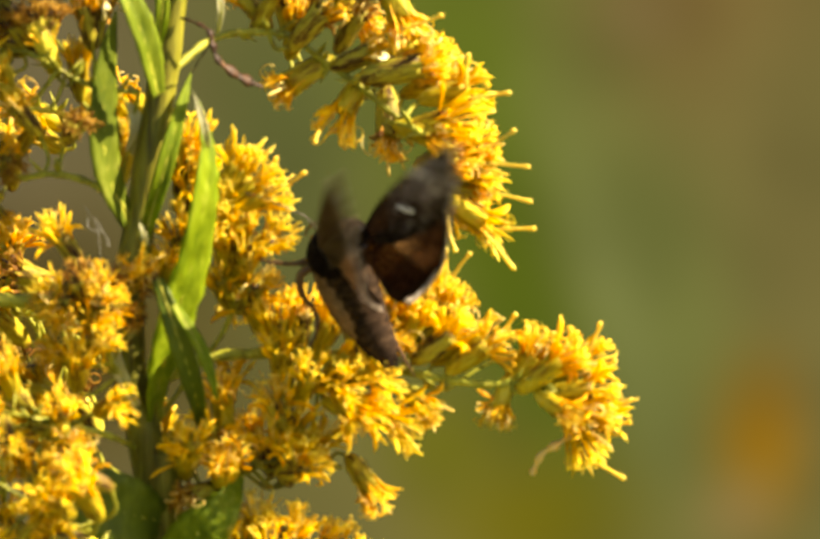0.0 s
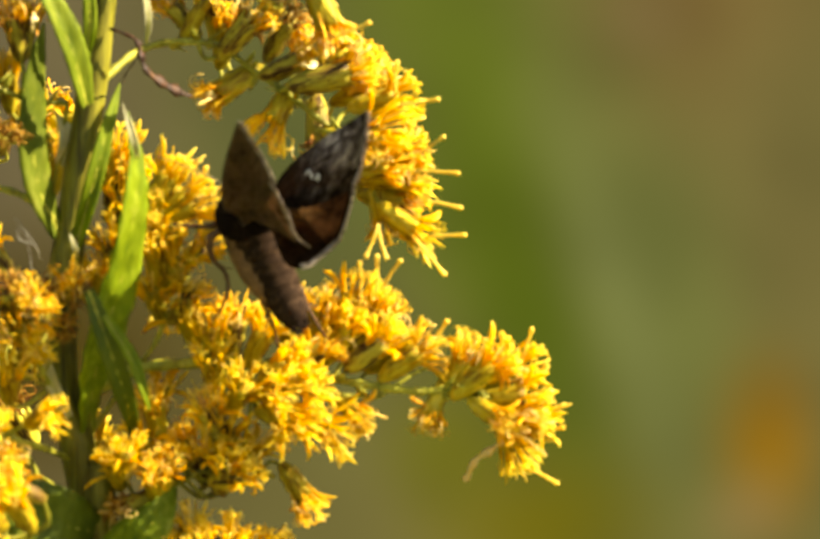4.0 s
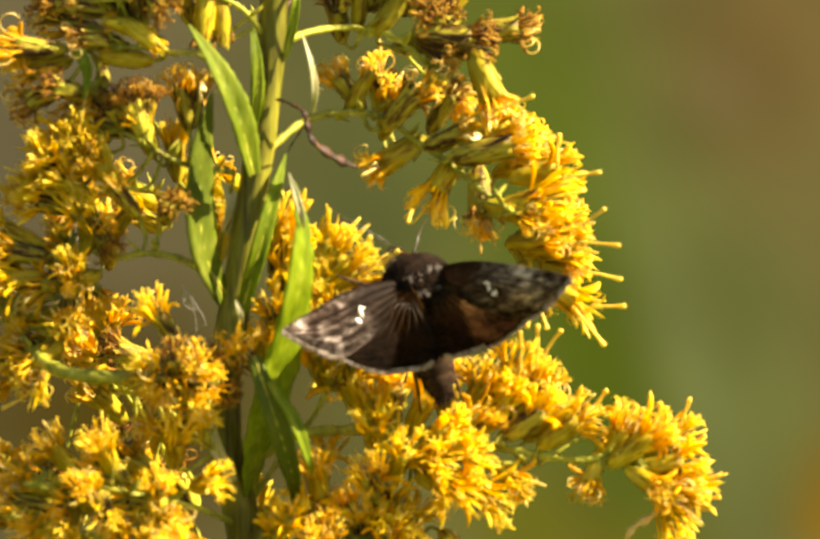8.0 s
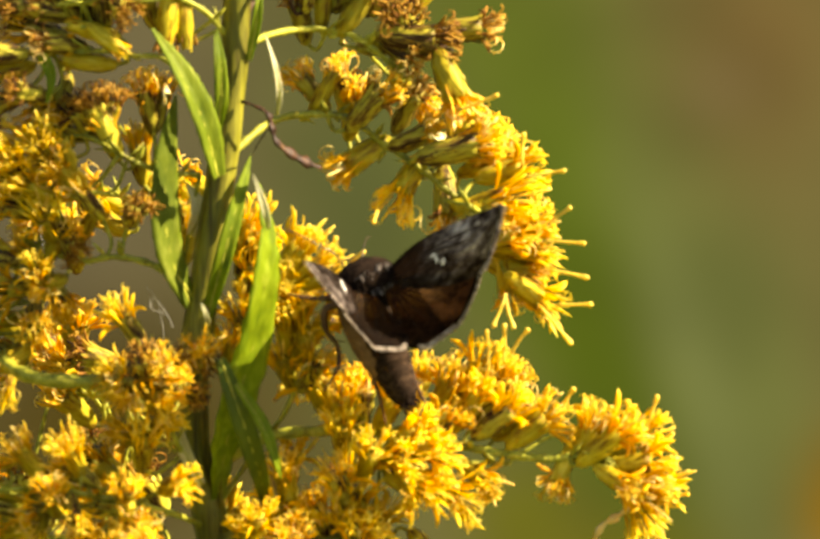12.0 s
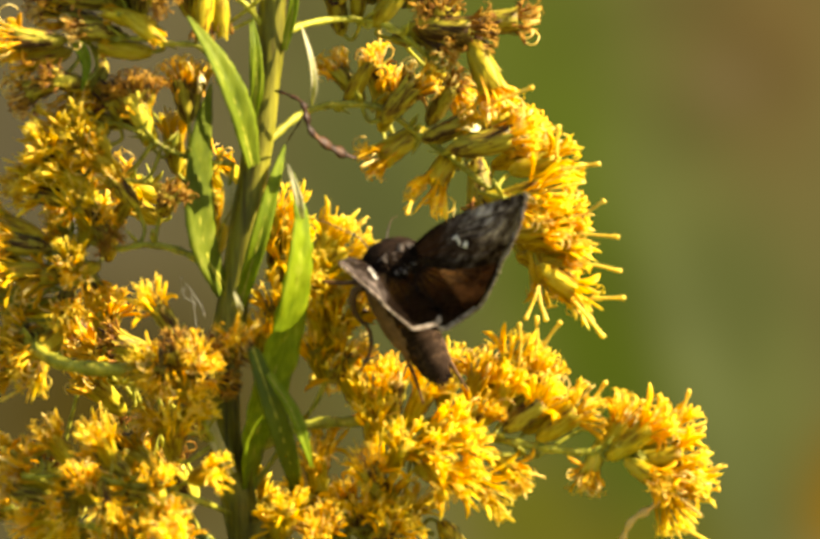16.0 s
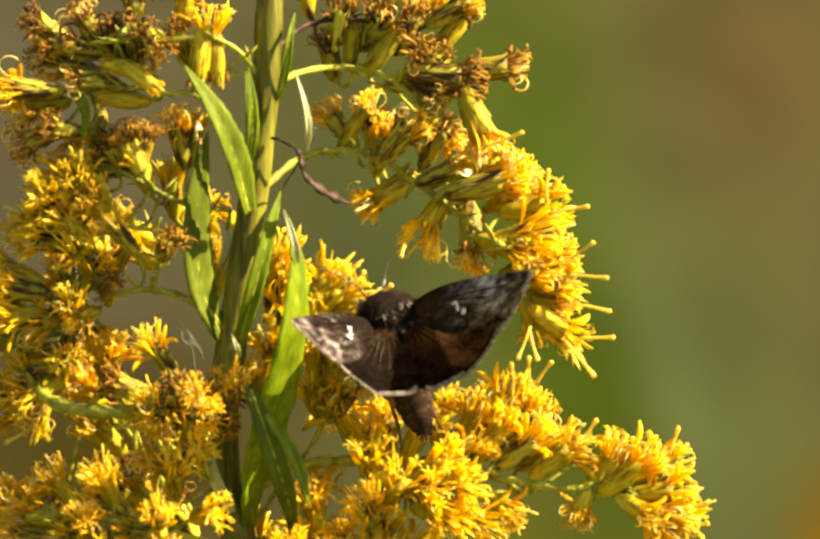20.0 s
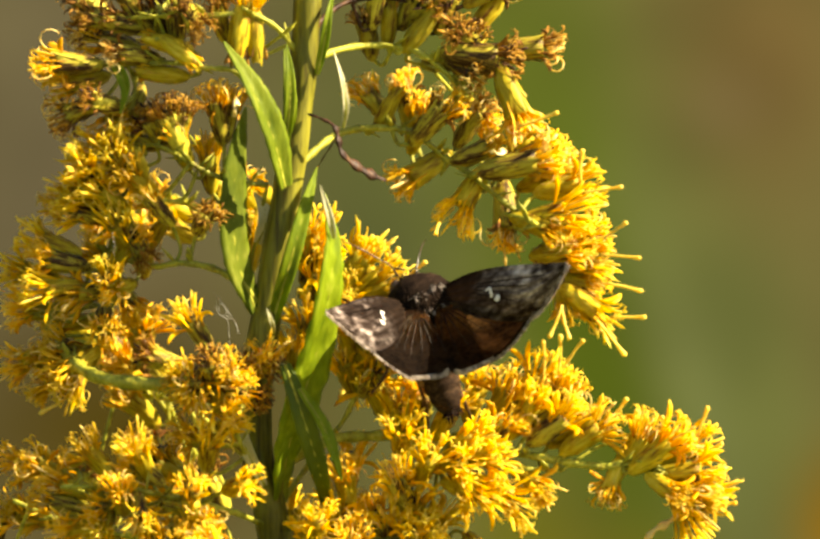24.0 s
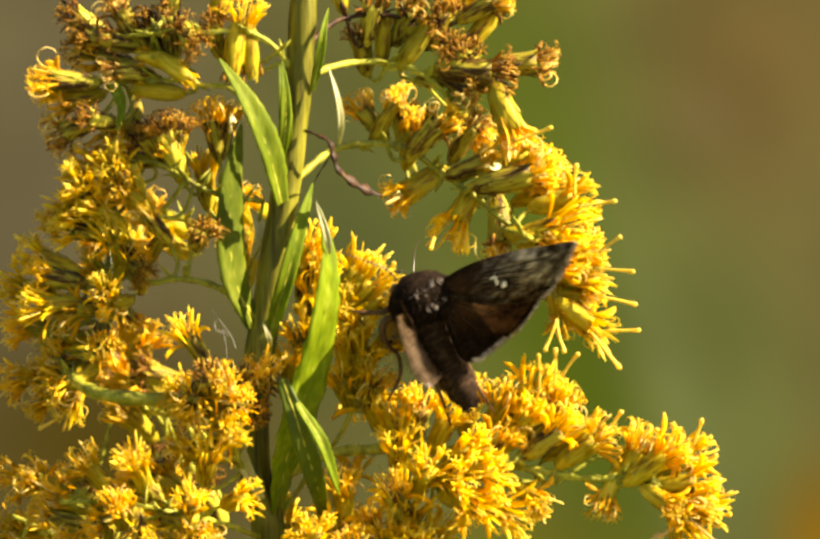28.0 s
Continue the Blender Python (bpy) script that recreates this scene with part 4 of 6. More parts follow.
    branch("branch", [(555, 1290, 0), (640, 1230, -0.002), (740, 1200, -0.003), (850, 1210, -0.003)], 9, 6, [
        (718, 1128, 85, 0.5, "y", 1.15, -0.004), (785, 1148, 70, 0.5, "y", 1.15, -0.004), (862, 1165, 50, 0.4, "y", 1.1, -0.003), (680, 1158, 100, 0.5, "y", 1.1, -0.004), (740, 1180, 80, 0.7, "y", 1.1, -0.006), (905, 1200, 20, 0.4, "y", 1.1, -0.002), (820, 1215, 60, 0.6, "y", 1.1, -0.004)], k)
    # leaves
    leaf([P(528, 975, 0.001), P(541, 880, -0.004), P(567, 785, -0.007), P(602, 670, -0.009), P(625, 560, -0.011), P(632, 470, -0.011), P(617, 378, -0.010)], 86, LEAF, "sunlit bright green lance-shaped leaf", 0.10, 10, face=(0.62, -0.72, 0.30))
    leaf([P(541, 700, -0.010), P(575, 800, -0.0105), P(598, 875, -0.009), P(612, 935, -0.006), P(618, 1000, 0)], 40, LEAF_SHADED, "hanging green leaf with shade put into its colour", 0.2)
    leaf([P(568, 745, -0.011), P(612, 815, -0.0115), P(633, 870, -0.011), P(648, 920, -0.010)], 26, LEAF, "narrow yellow-green leaf edge", 0.4, 10, face=(0.6, -0.75, 0.3))
    leaf([P(484, 600, -0.001), P(446, 490, -0.003), P(444, 340, -0.003), P(465, 212, -0.002)], 64, LEAF_MID, "upright green leaf beside the stem", 0.10, -8, face=(0.62, -0.72, 0.30))
    leaf([P(540, 365, -0.004), P(515, 262, -0.006), P(476, 172, -0.007), P(424, 88, -0.006)], 56, LEAF_MID, "green leaf folded along the stem", 0.4, 6, face=(0.55, -0.78, 0.30))
    leaf([P(512, 630, -0.001), P(548, 510, -0.003), P(578, 400, -0.002), P(600, 326, 0)], 32, LEAF, "narrow backlit leaf along the stem", 0.3, 30)
    leaf([P(600, 150, -0.001), P(614, 90, -0.002), P(622, 40, -0.002), P(632, -10, 0)], 18, LEAF, "small bract at the branch", 0.4)
    leaf([P(650, 252, -0.002), P(655, 210, -0.003), P(648, 160, -0.003), P(632, 105, -0.002)], 12, LEAF_PALE, "thin pale dry bract", 0.3, 40)
    leaf([P(540, 285, -0.003), P(549, 210, -0.004), P(549, 150, -0.004), P(543, 92, -0.003)], 22, LEAF, "pale bract on the stem", 0.3, 20)
    leaf([P(540, 1140, -0.002), P(470, 1120, -0.006), P(400, 1080, -0.008), P(322, 1010, -0.006)], 130, LEAF_SHADED, "broad green leaf with shade put into its colour", 0.15)
    leaf([P(548, 1230, -0.004), P(600, 1170, -0.006), P(650, 1120, -0.006), P(690, 1060, -0.003)], 90, LEAF, "broad green lower leaf", 0.2)
    leaf([P(214, 132, -0.002), P(228, 150, -0.003), P(236, 180, -0.003), P(226, 226, -0.003)], 22, LEAF, "slim green bract under the heads", 0.3)
    leaf([P(634, 462, -0.0115), P(628, 430, -0.012), P(618, 395, -0.011), P(607, 362, -0.010)], 13, LEAF_PALE, "pale dry tip along the leaf edge", 0.4)
    leaf([P(486, 470, 0.002), P(500, 440, 0.001), P(498, 405, 0.001), P(478, 372, 0.002)], 30, LEAF_PALE, "pale yellow bract behind the leaf", 0.4)
    leaf([P(545, 262, -0.002), P(549, 215, -0.003), P(546, 160, -0.003), P(538, 100, -0.002)], 26, LEAF, "pale yellow-green bract beside the stem", 0.5, 20)
    # small bracts added as spots of sun glare, painted cream-white
    for base, mid, tip, wide in (((440, 226), (444, 208), (448, 192), 18), ((934, 300), (948, 298), (962, 295), 14)):
        leaf([P(*base, 0.0005), P(*mid, -0.001), P(*tip, 0.0)], wide, SUN_GLARE, "bract added as a cream-white spot of sun glare", 0.7, 25, "bract", (0.5, -0.8, 0.4))
    leaf([P(500, 930, -0.003), P(470, 870, -0.005), P(455, 820, -0.005), P(445, 790, -0.004)], 24, LEAF_PALE, "thin yellow bract by the stem", 0.3)
    leaf([P(518, 642, -0.003), P(516, 626, -0.004), P(511, 611, -0.004), P(504, 594, -0.003)], 9, LEAF_PALE, "white-edged leaf axil", 0.3)
    dry_leaf([P(585, 226, -0.002), P(612, 236, -0.003), P(634, 250, -0.004), P(641, 275, -0.004), P(648, 300, -0.004), P(672, 322, -0.003), P(702, 340, -0.002), P(732, 352, -0.001)], [7, 8, 9, 11, 9, 13, 14, 3])
    dry_leaf([P(640, 262, -0.003), P(628, 285, -0.003), P(612, 308, -0.002), P(603, 325, -0.001)], [5, 4, 4, 2])
    dry_leaf([P(1290, 985, -0.002), P(1262, 1005, -0.002), P(1235, 1022, -0.002), P(1218, 1055, -0.001)], [10, 20, 15, 18], PETAL_BROWN, "curled orange-brown withered bract")
    for rod in ((1130, 372, 1182, 364), (1165, 495, 1216, 500), (1165, 552, 1220, 563), (1180, 612, 1226, 612), (1150, 640, 1187, 686), (1058, 610, 1041, 652), (1070, 615, 1080, 655),
                (1010, 240, 1060, 222), (1103, 335, 1105, 292), (1160, 452, 1190, 431), (690, 495, 707, 455), (740, 515, 756, 478), (780, 530, 808, 505)):
        style_rod(*rod)
    for rod in ((1205, 822, 1208, 787), (1260, 835, 1255, 799), (1280, 830, 1290, 791), (1325, 840, 1343, 781), (1345, 860, 1372, 852), (1350, 906, 1378, 899), (1372, 965, 1398, 966),
                (1340, 1045, 1386, 1068), (1060, 695, 1063, 644), (1085, 685, 1107, 654), (1030, 705, 1030, 655), (1165, 800, 1190, 765), (830, 440, 825, 455), (120, 765, 72, 795)):
        style_rod(*rod)
    silk(r)


def dry_leaf(points, radii, mat=DRY, label="shrivelled dark brown twisted leaf"):
    s = Shape()
    path = smooth_path(points, 5)
    s.tube(path, [np.interp(i / (len(path) - 1) * (len(radii) - 1), range(len(radii)), radii) * 0.8 * UNIT * (1 + 0.35 * math.sin(i * 1.3)) for i in range(len(path))], 7, 0.45)
    part("dried_leaf", s.mesh("dried_leaf", mat), plant, label)


def silk(rnd):
    s = Shape()
    for _ in range(5):
        a = P(rnd.uniform(395, 430), rnd.uniform(560, 600), -0.003)
        b = P(rnd.uniform(415, 470), rnd.uniform(610, 670), -0.003)
        sag = Vector((rnd.uniform(-0.0012, 0.0012), 0, -0.0006))
        s.tube(smooth_path([a, (a + b) / 2 + sag, b], 6), 0.22 * UNIT, 4)
    s.tube([P(213, 450, -0.006), P(218, 500, -0.006)], 0.22 * UNIT, 4)
    part("spider_silk", s.mesh("spider_silk", SILK), plant, "thin white spider threads", "stuff")


def style_rod(u0, v0, u1, v1, d=-0.001):
    """A long club-tipped style that stands out of a flower head."""
    s = Shape()
    a, b = P(u0, v0, d), P(u1, v1, d - 0.0005)
    a = a + (a - b) * 0.5
    bow = Vector((rng.uniform(-1, 1), 0, rng.uniform(-1, 1))) * 0.00015
    s.tube(smooth_path([a, (a + b) / 2 + bow, a.lerp(b, 0.85), b], 4), [q * UNIT for q in (3, 3, 3, 3, 3, 3, 3.2, 3.5, 4, 4.8, 5.2, 4.6, 2)], 6)
    part("style", s.mesh("style", STYLE), plant, "long yellow club-tipped style")


# ---- the moth ----
WING_ROWS, WING_COLS = 31, 25
# Body axes at rest: right, forward (towards the head), up from the back.
FORWARD = Vector((-0.42227, 0.05432, 0.90484))
BACK_UP = Vector((0.20427, -0.96682, 0.15337))
RIGHT = FORWARD.cross(BACK_UP)


def moth_pose(u, v, turn, roll=0, pitch=0, d=-0.008):
    m = Matrix((RIGHT, FORWARD, BACK_UP)).transposed().to_4x4()
    return Matrix.Translation(P(u, v, d)) @ Matrix.Rotation(radians(-turn), 4, "Y") @ m @ Matrix.Rotation(radians(pitch), 4, "X") @ Matrix.Rotation(radians(roll), 4, "Y")


def wing_pose(side, up, sweep, twist, below=0.0):
    """side: 1 right, -1 left; up: raised over the back; sweep: swung forward; twist: about its own length; below: under the forewing."""
    m = Matrix.Rotation(radians(-up * side), 4, "Y") @ Matrix.Rotation(radians(sweep * side), 4, "Z") @ Matrix.Rotation(radians(twist), 4, "X")
    return Matrix.Translation((0.0029 * side, 0.0001, 0.0019)) @ m @ Matrix.Translation((0, 0, -below))


def wing_sheet(outline_lead, outline_trail, side, cup, wavy, fold=0.0):
    """A thin membrane between a leading and a trailing edge, cupped and faintly ribbed along its veins, folded over the back at its inner edge, with a real thickness."""
    rows, cols = WING_ROWS, WING_COLS
    s = Shape()

    def edge(points):
        path = smooth_path([(x, y, 0) for x, y in points], 12)
        return [path[round(i * (len(path) - 1) / (rows - 1))] for i in range(rows)]

    leads, trails = edge(outline_lead), edge(outline_trail)
    for layer in (0, 1):
        for i in range(rows):
            t = i / (rows - 1)
            for j in range(cols):
                w = j / (cols - 1)
                p = leads[i].lerp(trails[i], w)
                z = cup * math.sin(math.pi * w) * math.sin(math.pi * min(1, t * 0.9 + 0.1)) + fold * max(0.0, 0.6 - p.x) + 0.07 * math.cos(w * math.pi * 12) * (1 - t * 0.5) + wavy * math.sin(t * 7 + w * 2) * w
                s.v.append(Vector((p.x * side, p.y, z - layer * 0.08)) * MM)
    m = rows * cols
    for i in range(rows - 1):
        for j in range(cols - 1):
            a = i * cols + j
            up, down = (a, a + 1, a + cols + 1, a + cols), (m + a, m + a + cols, m + a + cols + 1, m + a + 1)
            s.f += [up, down] if side < 0 else [tuple(reversed(up)), tuple(reversed(down))]
    ring = [j for j in range(cols)] + [i * cols + cols - 1 for i in range(1, rows)] + [(rows - 1) * cols + j for j in range(cols - 2, -1, -1)] + [i * cols for i in range(rows - 2, 0, -1)]
    for a, b in zip(ring, ring[1:] + ring[:1]):
        s.f.append((a, b, m + b, m + a))
    return s


def two_sided(shape, name, mat):
    """The membrane's mesh with its own colour below."""
    me = shape.mesh(name, mat)
    me.materials.append(UNDERWING)
    for i in range(1, 2 * (WING_ROWS - 1) * (WING_COLS - 1), 2):
        me.polygons[i].material_index = 1
    return me


def fringe_shape(points, side, length, rnd, fold=0.0):
    """Fine pale hairs along an outer edge."""
    s = Shape()
    path = smooth_path([Vector((x * side, y, fold * max(0.0, 0.6 - x))) * MM for x, y in points], 12)
    n = len(path)
    for i in range(n - 1):
        way = (path[i + 1] - path[i])
        out = Vector((way.y, -way.x, 0)).normalized() * side
        for q in range(3):
            p = path[i] + way * (q / 3)
            ln = length * rnd.uniform(0.7, 1.15) * MM
            s.tube([p - out * 0.0003 + Vector((0, 0, -0.00004)), p + out * ln * 0.6 + Vector((0, 0, rnd.uniform(-1, 1) * 0.0001)), p + out * ln + way * rnd.uniform(-0.3, 0.3)], [0.13 * MM, 0.11 * MM, 0.03 * MM], 4, 0.5, cap=False)
    return s


def hairs(rnd, centre, size, count, length, lie):
    """Scale hairs that lie back over a rounded body."""
    s = Shape()
    for _ in range(count):
        th, a = math.acos(rnd.uniform(-1, 1)), rnd.uniform(0, 2 * math.pi)
        n = Vector((math.sin(th) * math.cos(a), math.cos(th), math.sin(th) * math.sin(a)))
        p = Vector((n.x * size[0], n.y * size[1], n.z * size[2])) + Vector(centre)
        way = (n * 0.55 + Vector(lie) * rnd.uniform(0.5, 1.0) + Vector((rnd.uniform(-0.3, 0.3), rnd.uniform(-0.3, 0.3), rnd.uniform(-0.3, 0.3)))).normalized()
        ln = length * rnd.uniform(0.6, 1.3)
        s.tube([(p - n * 0.1) * MM, (p + way * ln * 0.5) * MM, (p + way * ln) * MM], [0.07 * MM, 0.08 * MM, 0.015 * MM], 4, 0.5, cap=False)
    return s


def moth():
    rnd = random.Random(9)
    root = tagged(new("moth"), "dark brown moth with silver wing marks feeding on goldenrod", "moth")
    root.empty_display_size = 0.005
    s = Shape()
    s.blob((0, -0.4 * MM, -0.3 * MM), (3.9 * MM, 3.0 * MM, 3.1 * MM), 11, 16, rough=0.03, rnd=rnd)
    s.v = [Vector(v) for v in s.v]
    thorax = part("thorax", s.mesh("thorax", FUR), root, "dark furry thorax")
    part("fur", hairs(rnd, (0, -0.4, -0.3), (3.9, 3.0, 3.1), 2600, 0.5, (0, -2.6, 0)).mesh("fur", FUR), thorax)
    for cx, cy, wide in ((-0.7, 0.2, 1.0), (1.5, 0.7, 0.9), (0.5, -1.6, 1.3)):
        part("crest", hairs(rnd, (cx, cy, 2.5), (wide, 0.4, 0.3), 34, 0.45, (0, -1.2, 0.3)).mesh("crest", FROST), thorax, "frosted grey-white scale crest")
    s = Shape()
    s.blob((0, 1.2 * MM, -3.2 * MM), (1.7 * MM, 1.3 * MM, 1.5 * MM), 7, 12, rough=0.04, rnd=rnd)
    skull = part("head", s.mesh("head", FUR), root)
    part("fur", hairs(rnd, (0, 1.2, -3.2), (1.7, 1.3, 1.5), 140, 0.7, (0, -0.6, 0.3)).mesh("fur", FUR), skull)
    for side in (-1, 1):
        s = Shape()
        s.blob((1.35 * side * MM, 1.6 * MM, -3.4 * MM), (0.75 * MM, 0.85 * MM, 0.85 * MM), 7, 10)
        part("eye", s.mesh("eye", HORN), skull, "dark round eye")
        s = Shape()
        reach = [(-1.1, 2.7, -2.2), (-1.7, 4.2, -1.8), (-3.0, 5.6, -1.5), (-4.8, 7.4, -1.2), (-7.0, 9.4, -1.4)] if side < 0 else [(1.0, 2.4, -2.4), (2.2, 4.0, -3.4), (3.4, 5.0, -5.0), (4.6, 5.4, -7.0)]
        path = smooth_path([Vector(q) * MM for q in reach], 8)
        s.tube(path, [(0.10 - 0.05 * i / len(path)) * MM * (1.15 if i % 2 else 0.9) for i in range(len(path))], 5)
        part("antenna", s.mesh("antenna", HORN), skull, "thin dark antenna")
    s = Shape()
    s.tube(smooth_path([Vector((0, 3.2, -2.8)) * MM, Vector((-0.8, 3.6, -4.4)) * MM, Vector((-1.4, 3.0, -6.2)) * MM], 8), 0.14 * MM, 5)
    part("proboscis", s.mesh("proboscis", HORN), skull)
    # abdomen: overlapping rings, slimmer to the tail
    s = Shape()
    pts, rad = [], []
    for i in range(31):
        t = i / 30
        pts.append(Vector((0, -2.4 - 11.6 * t, -2.0 - 0.9 * math.sin(t * 2.6))) * MM)
        seg = (t * 8) % 1.0
        rad.append((2.75 * (1 - t) ** 0.34 * (0.92 + 0.12 * seg) + 0.35) * MM)
    s.tube(pts, rad, 14)
    abdomen = part("abdomen", s.mesh("abdomen", ABDOMEN), root, "dark tapered furry abdomen")
    fur = Shape()
    for i in range(13):
        t = i / 12
        h = hairs(rnd, (0, -3.2 - 9.8 * t, -2.0 - 0.9 * math.sin(t * 2.6)), (2.2 * (1 - t) ** 0.5 + 0.3, 0.9, 2.1 * (1 - t) ** 0.5 + 0.3), 60, 0.7, (0, -2.2, 0))
        base = len(fur.v)
        fur.v += h.v
        fur.f += [tuple(q + base for q in f) for f in h.f]
    part("fur", fur.mesh("fur", ABDOMEN), abdomen)
    part("tail_tuft", hairs(rnd, (0, -13.2, -2.4), (0.7, 0.7, 0.7), 80, 1.3, (0, -1.6, 0)).mesh("tail_tuft", FUR), abdomen, "brown tail tuft")
    s = Shape()
    s.blob((-1.5 * MM, -4.2 * MM, -2.9 * MM), (2.2 * MM, 6.2 * MM, 2.0 * MM), 8, 12, rough=0.03, rnd=rnd)
    part("belly", s.mesh("belly", BELLY), abdomen, "tan scaled underside")
    # legs: left fore, middle and hind, then the right ones under the body
    for joints in (((-2.1, 0.3, -3.2), (-3.4, 0.0, -3.4), (-4.6, 0.3, -3.6), (-6.0, 1.1, -4.2), (-7.5, 2.2, -5.0)),
                   ((-3.0, -0.9, -2.8), (-4.7, -1.2, -3.3), (-5.2, -3.2, -4.0), (-4.5, -5.2, -4.5), (-5.2, -7.4, -5.0), (-7.5, -9.3, -6.0)),
                   ((-2.0, -6.6, -3.0), (-2.1, -8.1, -3.5), (-2.1, -10.1, -4.2), (-2.0, -12.3, -5.0), (-2.2, -15.2, -6.0)),
                   ((1.8, 0.6, -3.4), (2.4, 1.4, -5.0), (1.2, 2.2, -6.8), (0.4, 2.8, -8.0)),
                   ((2.0, -1.4, -3.4), (3.4, -2.6, -5.2), (2.6, -5.0, -7.0), (2.2, -6.6, -8.4)),
                   ((1.8, -8.6, -3.0), (2.0, -10.8, -3.3), (2.1, -12.7, -3.8), (2.8, -16.0, -5.0))):
        s = Shape()
        path = smooth_path([Vector(q) * MM for q in joints], 5)
        n = len(path)
        s.tube(path, [float(np.interp(i / (n - 1), (0, 0.3, 0.5, 0.75, 1), (0.50, 0.42, 0.26, 0.24, 0.11))) * MM * (1 + 0.12 * math.sin(i * 2.1)) for i in range(n)], 6)
        leg = part("leg", s.mesh("leg", LEG), root, "thin brown jointed leg")
        spur = Shape()
        knee, ahead = path[n // 2], (path[n // 2 + 1] - path[n // 2]).normalized()
        spur.tube([knee, knee + (Vector((0.8, 0, -0.4)) + ahead * 0.5) * MM, knee + (Vector((1.3, 0, -0.7)) + ahead * 0.7) * MM], [0.10 * MM, 0.08 * MM, 0.02 * MM], 5)
        part("spur", spur.mesh("spur", LEG), leg)
    lead = [(-0.9, 0.4), (3.2, 0.35), (7.2, -0.5), (11.0, -1.8), (13.8, -2.85), (15.5, -3.5)]
    trail = [(-1.2, -2.2), (2.6, -4.9), (5.6, -6.6), (8.4, -7.4), (12.1, -5.9), (15.6, -3.7)]
    hl = [(-1.4, -0.8), (1.6, -1.6), (4.0, -2.8), (6.0, -4.2), (7.4, -5.6), (8.4, -6.7)]
    ht = [(-1.9, -2.6), (-3.0, -8.0), (-1.4, -9.7), (1.7, -9.6), (5.2, -8.7), (8.4, -7.1)]
    wings = {}
    for side, which in ((1, "right"), (-1, "left")):
        fore = part("forewing", two_sided(wing_sheet(lead, trail, side, 0.55, 0.0), "forewing", FOREWING), root, "mottled dark brown forewing with silver mark")
        part("fringe", fringe_shape([(8.2, -7.35), (9.8, -7.0), (12.1, -5.9), (13.9, -4.8), (15.6, -3.7)], side, 0.45, rnd).mesh("fringe", FRINGE), fore, "pale chequered wing fringe")
        s = Shape()
        for cx, cy, rx, ry, turn in ((5.3, -2.9, 0.62, 0.20, 70), (5.75, -3.7, 0.40, 0.30, 20), (5.15, -2.35, 0.36, 0.17, 10)):
            a0 = radians(turn)
            pts = []
            for q in range(7):
                w = q / 6 * 2 - 1
                pts.append(Vector(((cx + rx * w * math.cos(a0)) * side, cy + rx * w * math.sin(a0) + 0.15 * w * w, 0.60)) * MM)
            s.tube(pts, [ry * f * MM for f in (0.3, 0.75, 0.95, 1.0, 0.95, 0.7, 0.3)], 6, 0.35, up=(0, 0, 1))
        part("wing_mark", s.mesh("wing_mark", MARK), fore, "silvery white comma mark")
        # raised lines of the forewing: veins that run out to its margin
        for out, back in ((13.6, -4.0), (12.6, -4.9), (11.4, -5.6), (9.9, -6.2)):
            s = Shape()
            s.tube([Vector((out * q * side, back * q, 0.10 + 0.5 * math.sin(math.pi * min(1, q * 0.96)))) * MM for q in (0.3, 0.45, 0.6, 0.75, 0.9, 1.0)], [0.07 * MM, 0.08 * MM, 0.08 * MM, 0.07 * MM, 0.06 * MM, 0.02 * MM], 5, 0.5)
            part("wing_vein", s.mesh("wing_vein", FUR), fore)
        hind = part("hindwing", two_sided(wing_sheet(hl, ht, side, 0.4, 0.10, 0.85), "hindwing", HINDWING), root, "brown fan-shaped hindwing")
        part("fringe", fringe_shape([(-2.3, -9.15), (-1.4, -9.6), (1.7, -9.6), (3.5, -9.3), (5.2, -8.7), (7.0, -7.95), (8.4, -7.1)], side, 0.34, rnd, 0.85).mesh("fringe", FRINGE), hind, "pale hindwing fringe")
        for tip in ((-2.6, -7.6), (-1.3, -8.3), (0.2, -8.5), (1.8, -8.3), (3.3, -7.8), (4.8, -7.2), (6.2, -6.4)):
            s = Shape()
            pts = [Vector((-1.0 + (tip[0] + 1.0) * q, -1.6 + (tip[1] + 1.6) * q, 0.12 + 0.36 * math.sin(math.pi * min(1, q)) + 0.85 * max(0.0, 1.6 - (tip[0] + 1.0) * q))) * MM for q in (0.12, 0.3, 0.5, 0.7, 0.9)]
            s.tube([Vector((p.x * side, p.y, p.z)) for p in pts], [0.10 * MM, 0.09 * MM, 0.07 * MM, 0.05 * MM, 0.02 * MM], 5, 0.6)
            part("wing_vein", s.mesh("wing_vein", VEIN), hind)
        s = Shape()
        for _ in range(7):
            a0, ln = radians(rnd.uniform(-68, -30)), rnd.uniform(2.8, 5.8)
            bend = rnd.uniform(-0.12, 0.12)
            pts = []
            for q in (0.1, 0.4, 0.7, 1.0):
                x = -0.6 + ln * q * math.cos(a0 + bend * q)
                pts.append(Vector((x * side, -1.4 + ln * q * math.sin(a0 + bend * q), 0.16 + 0.40 * math.sin(math.pi * min(1, q * 0.62)) + 0.85 * max(0.0, 0.6 - x))) * MM)
            s.tube(pts, [0.05 * MM, 0.055 * MM, 0.04 * MM, 0.01 * MM], 4, 0.6, cap=False)
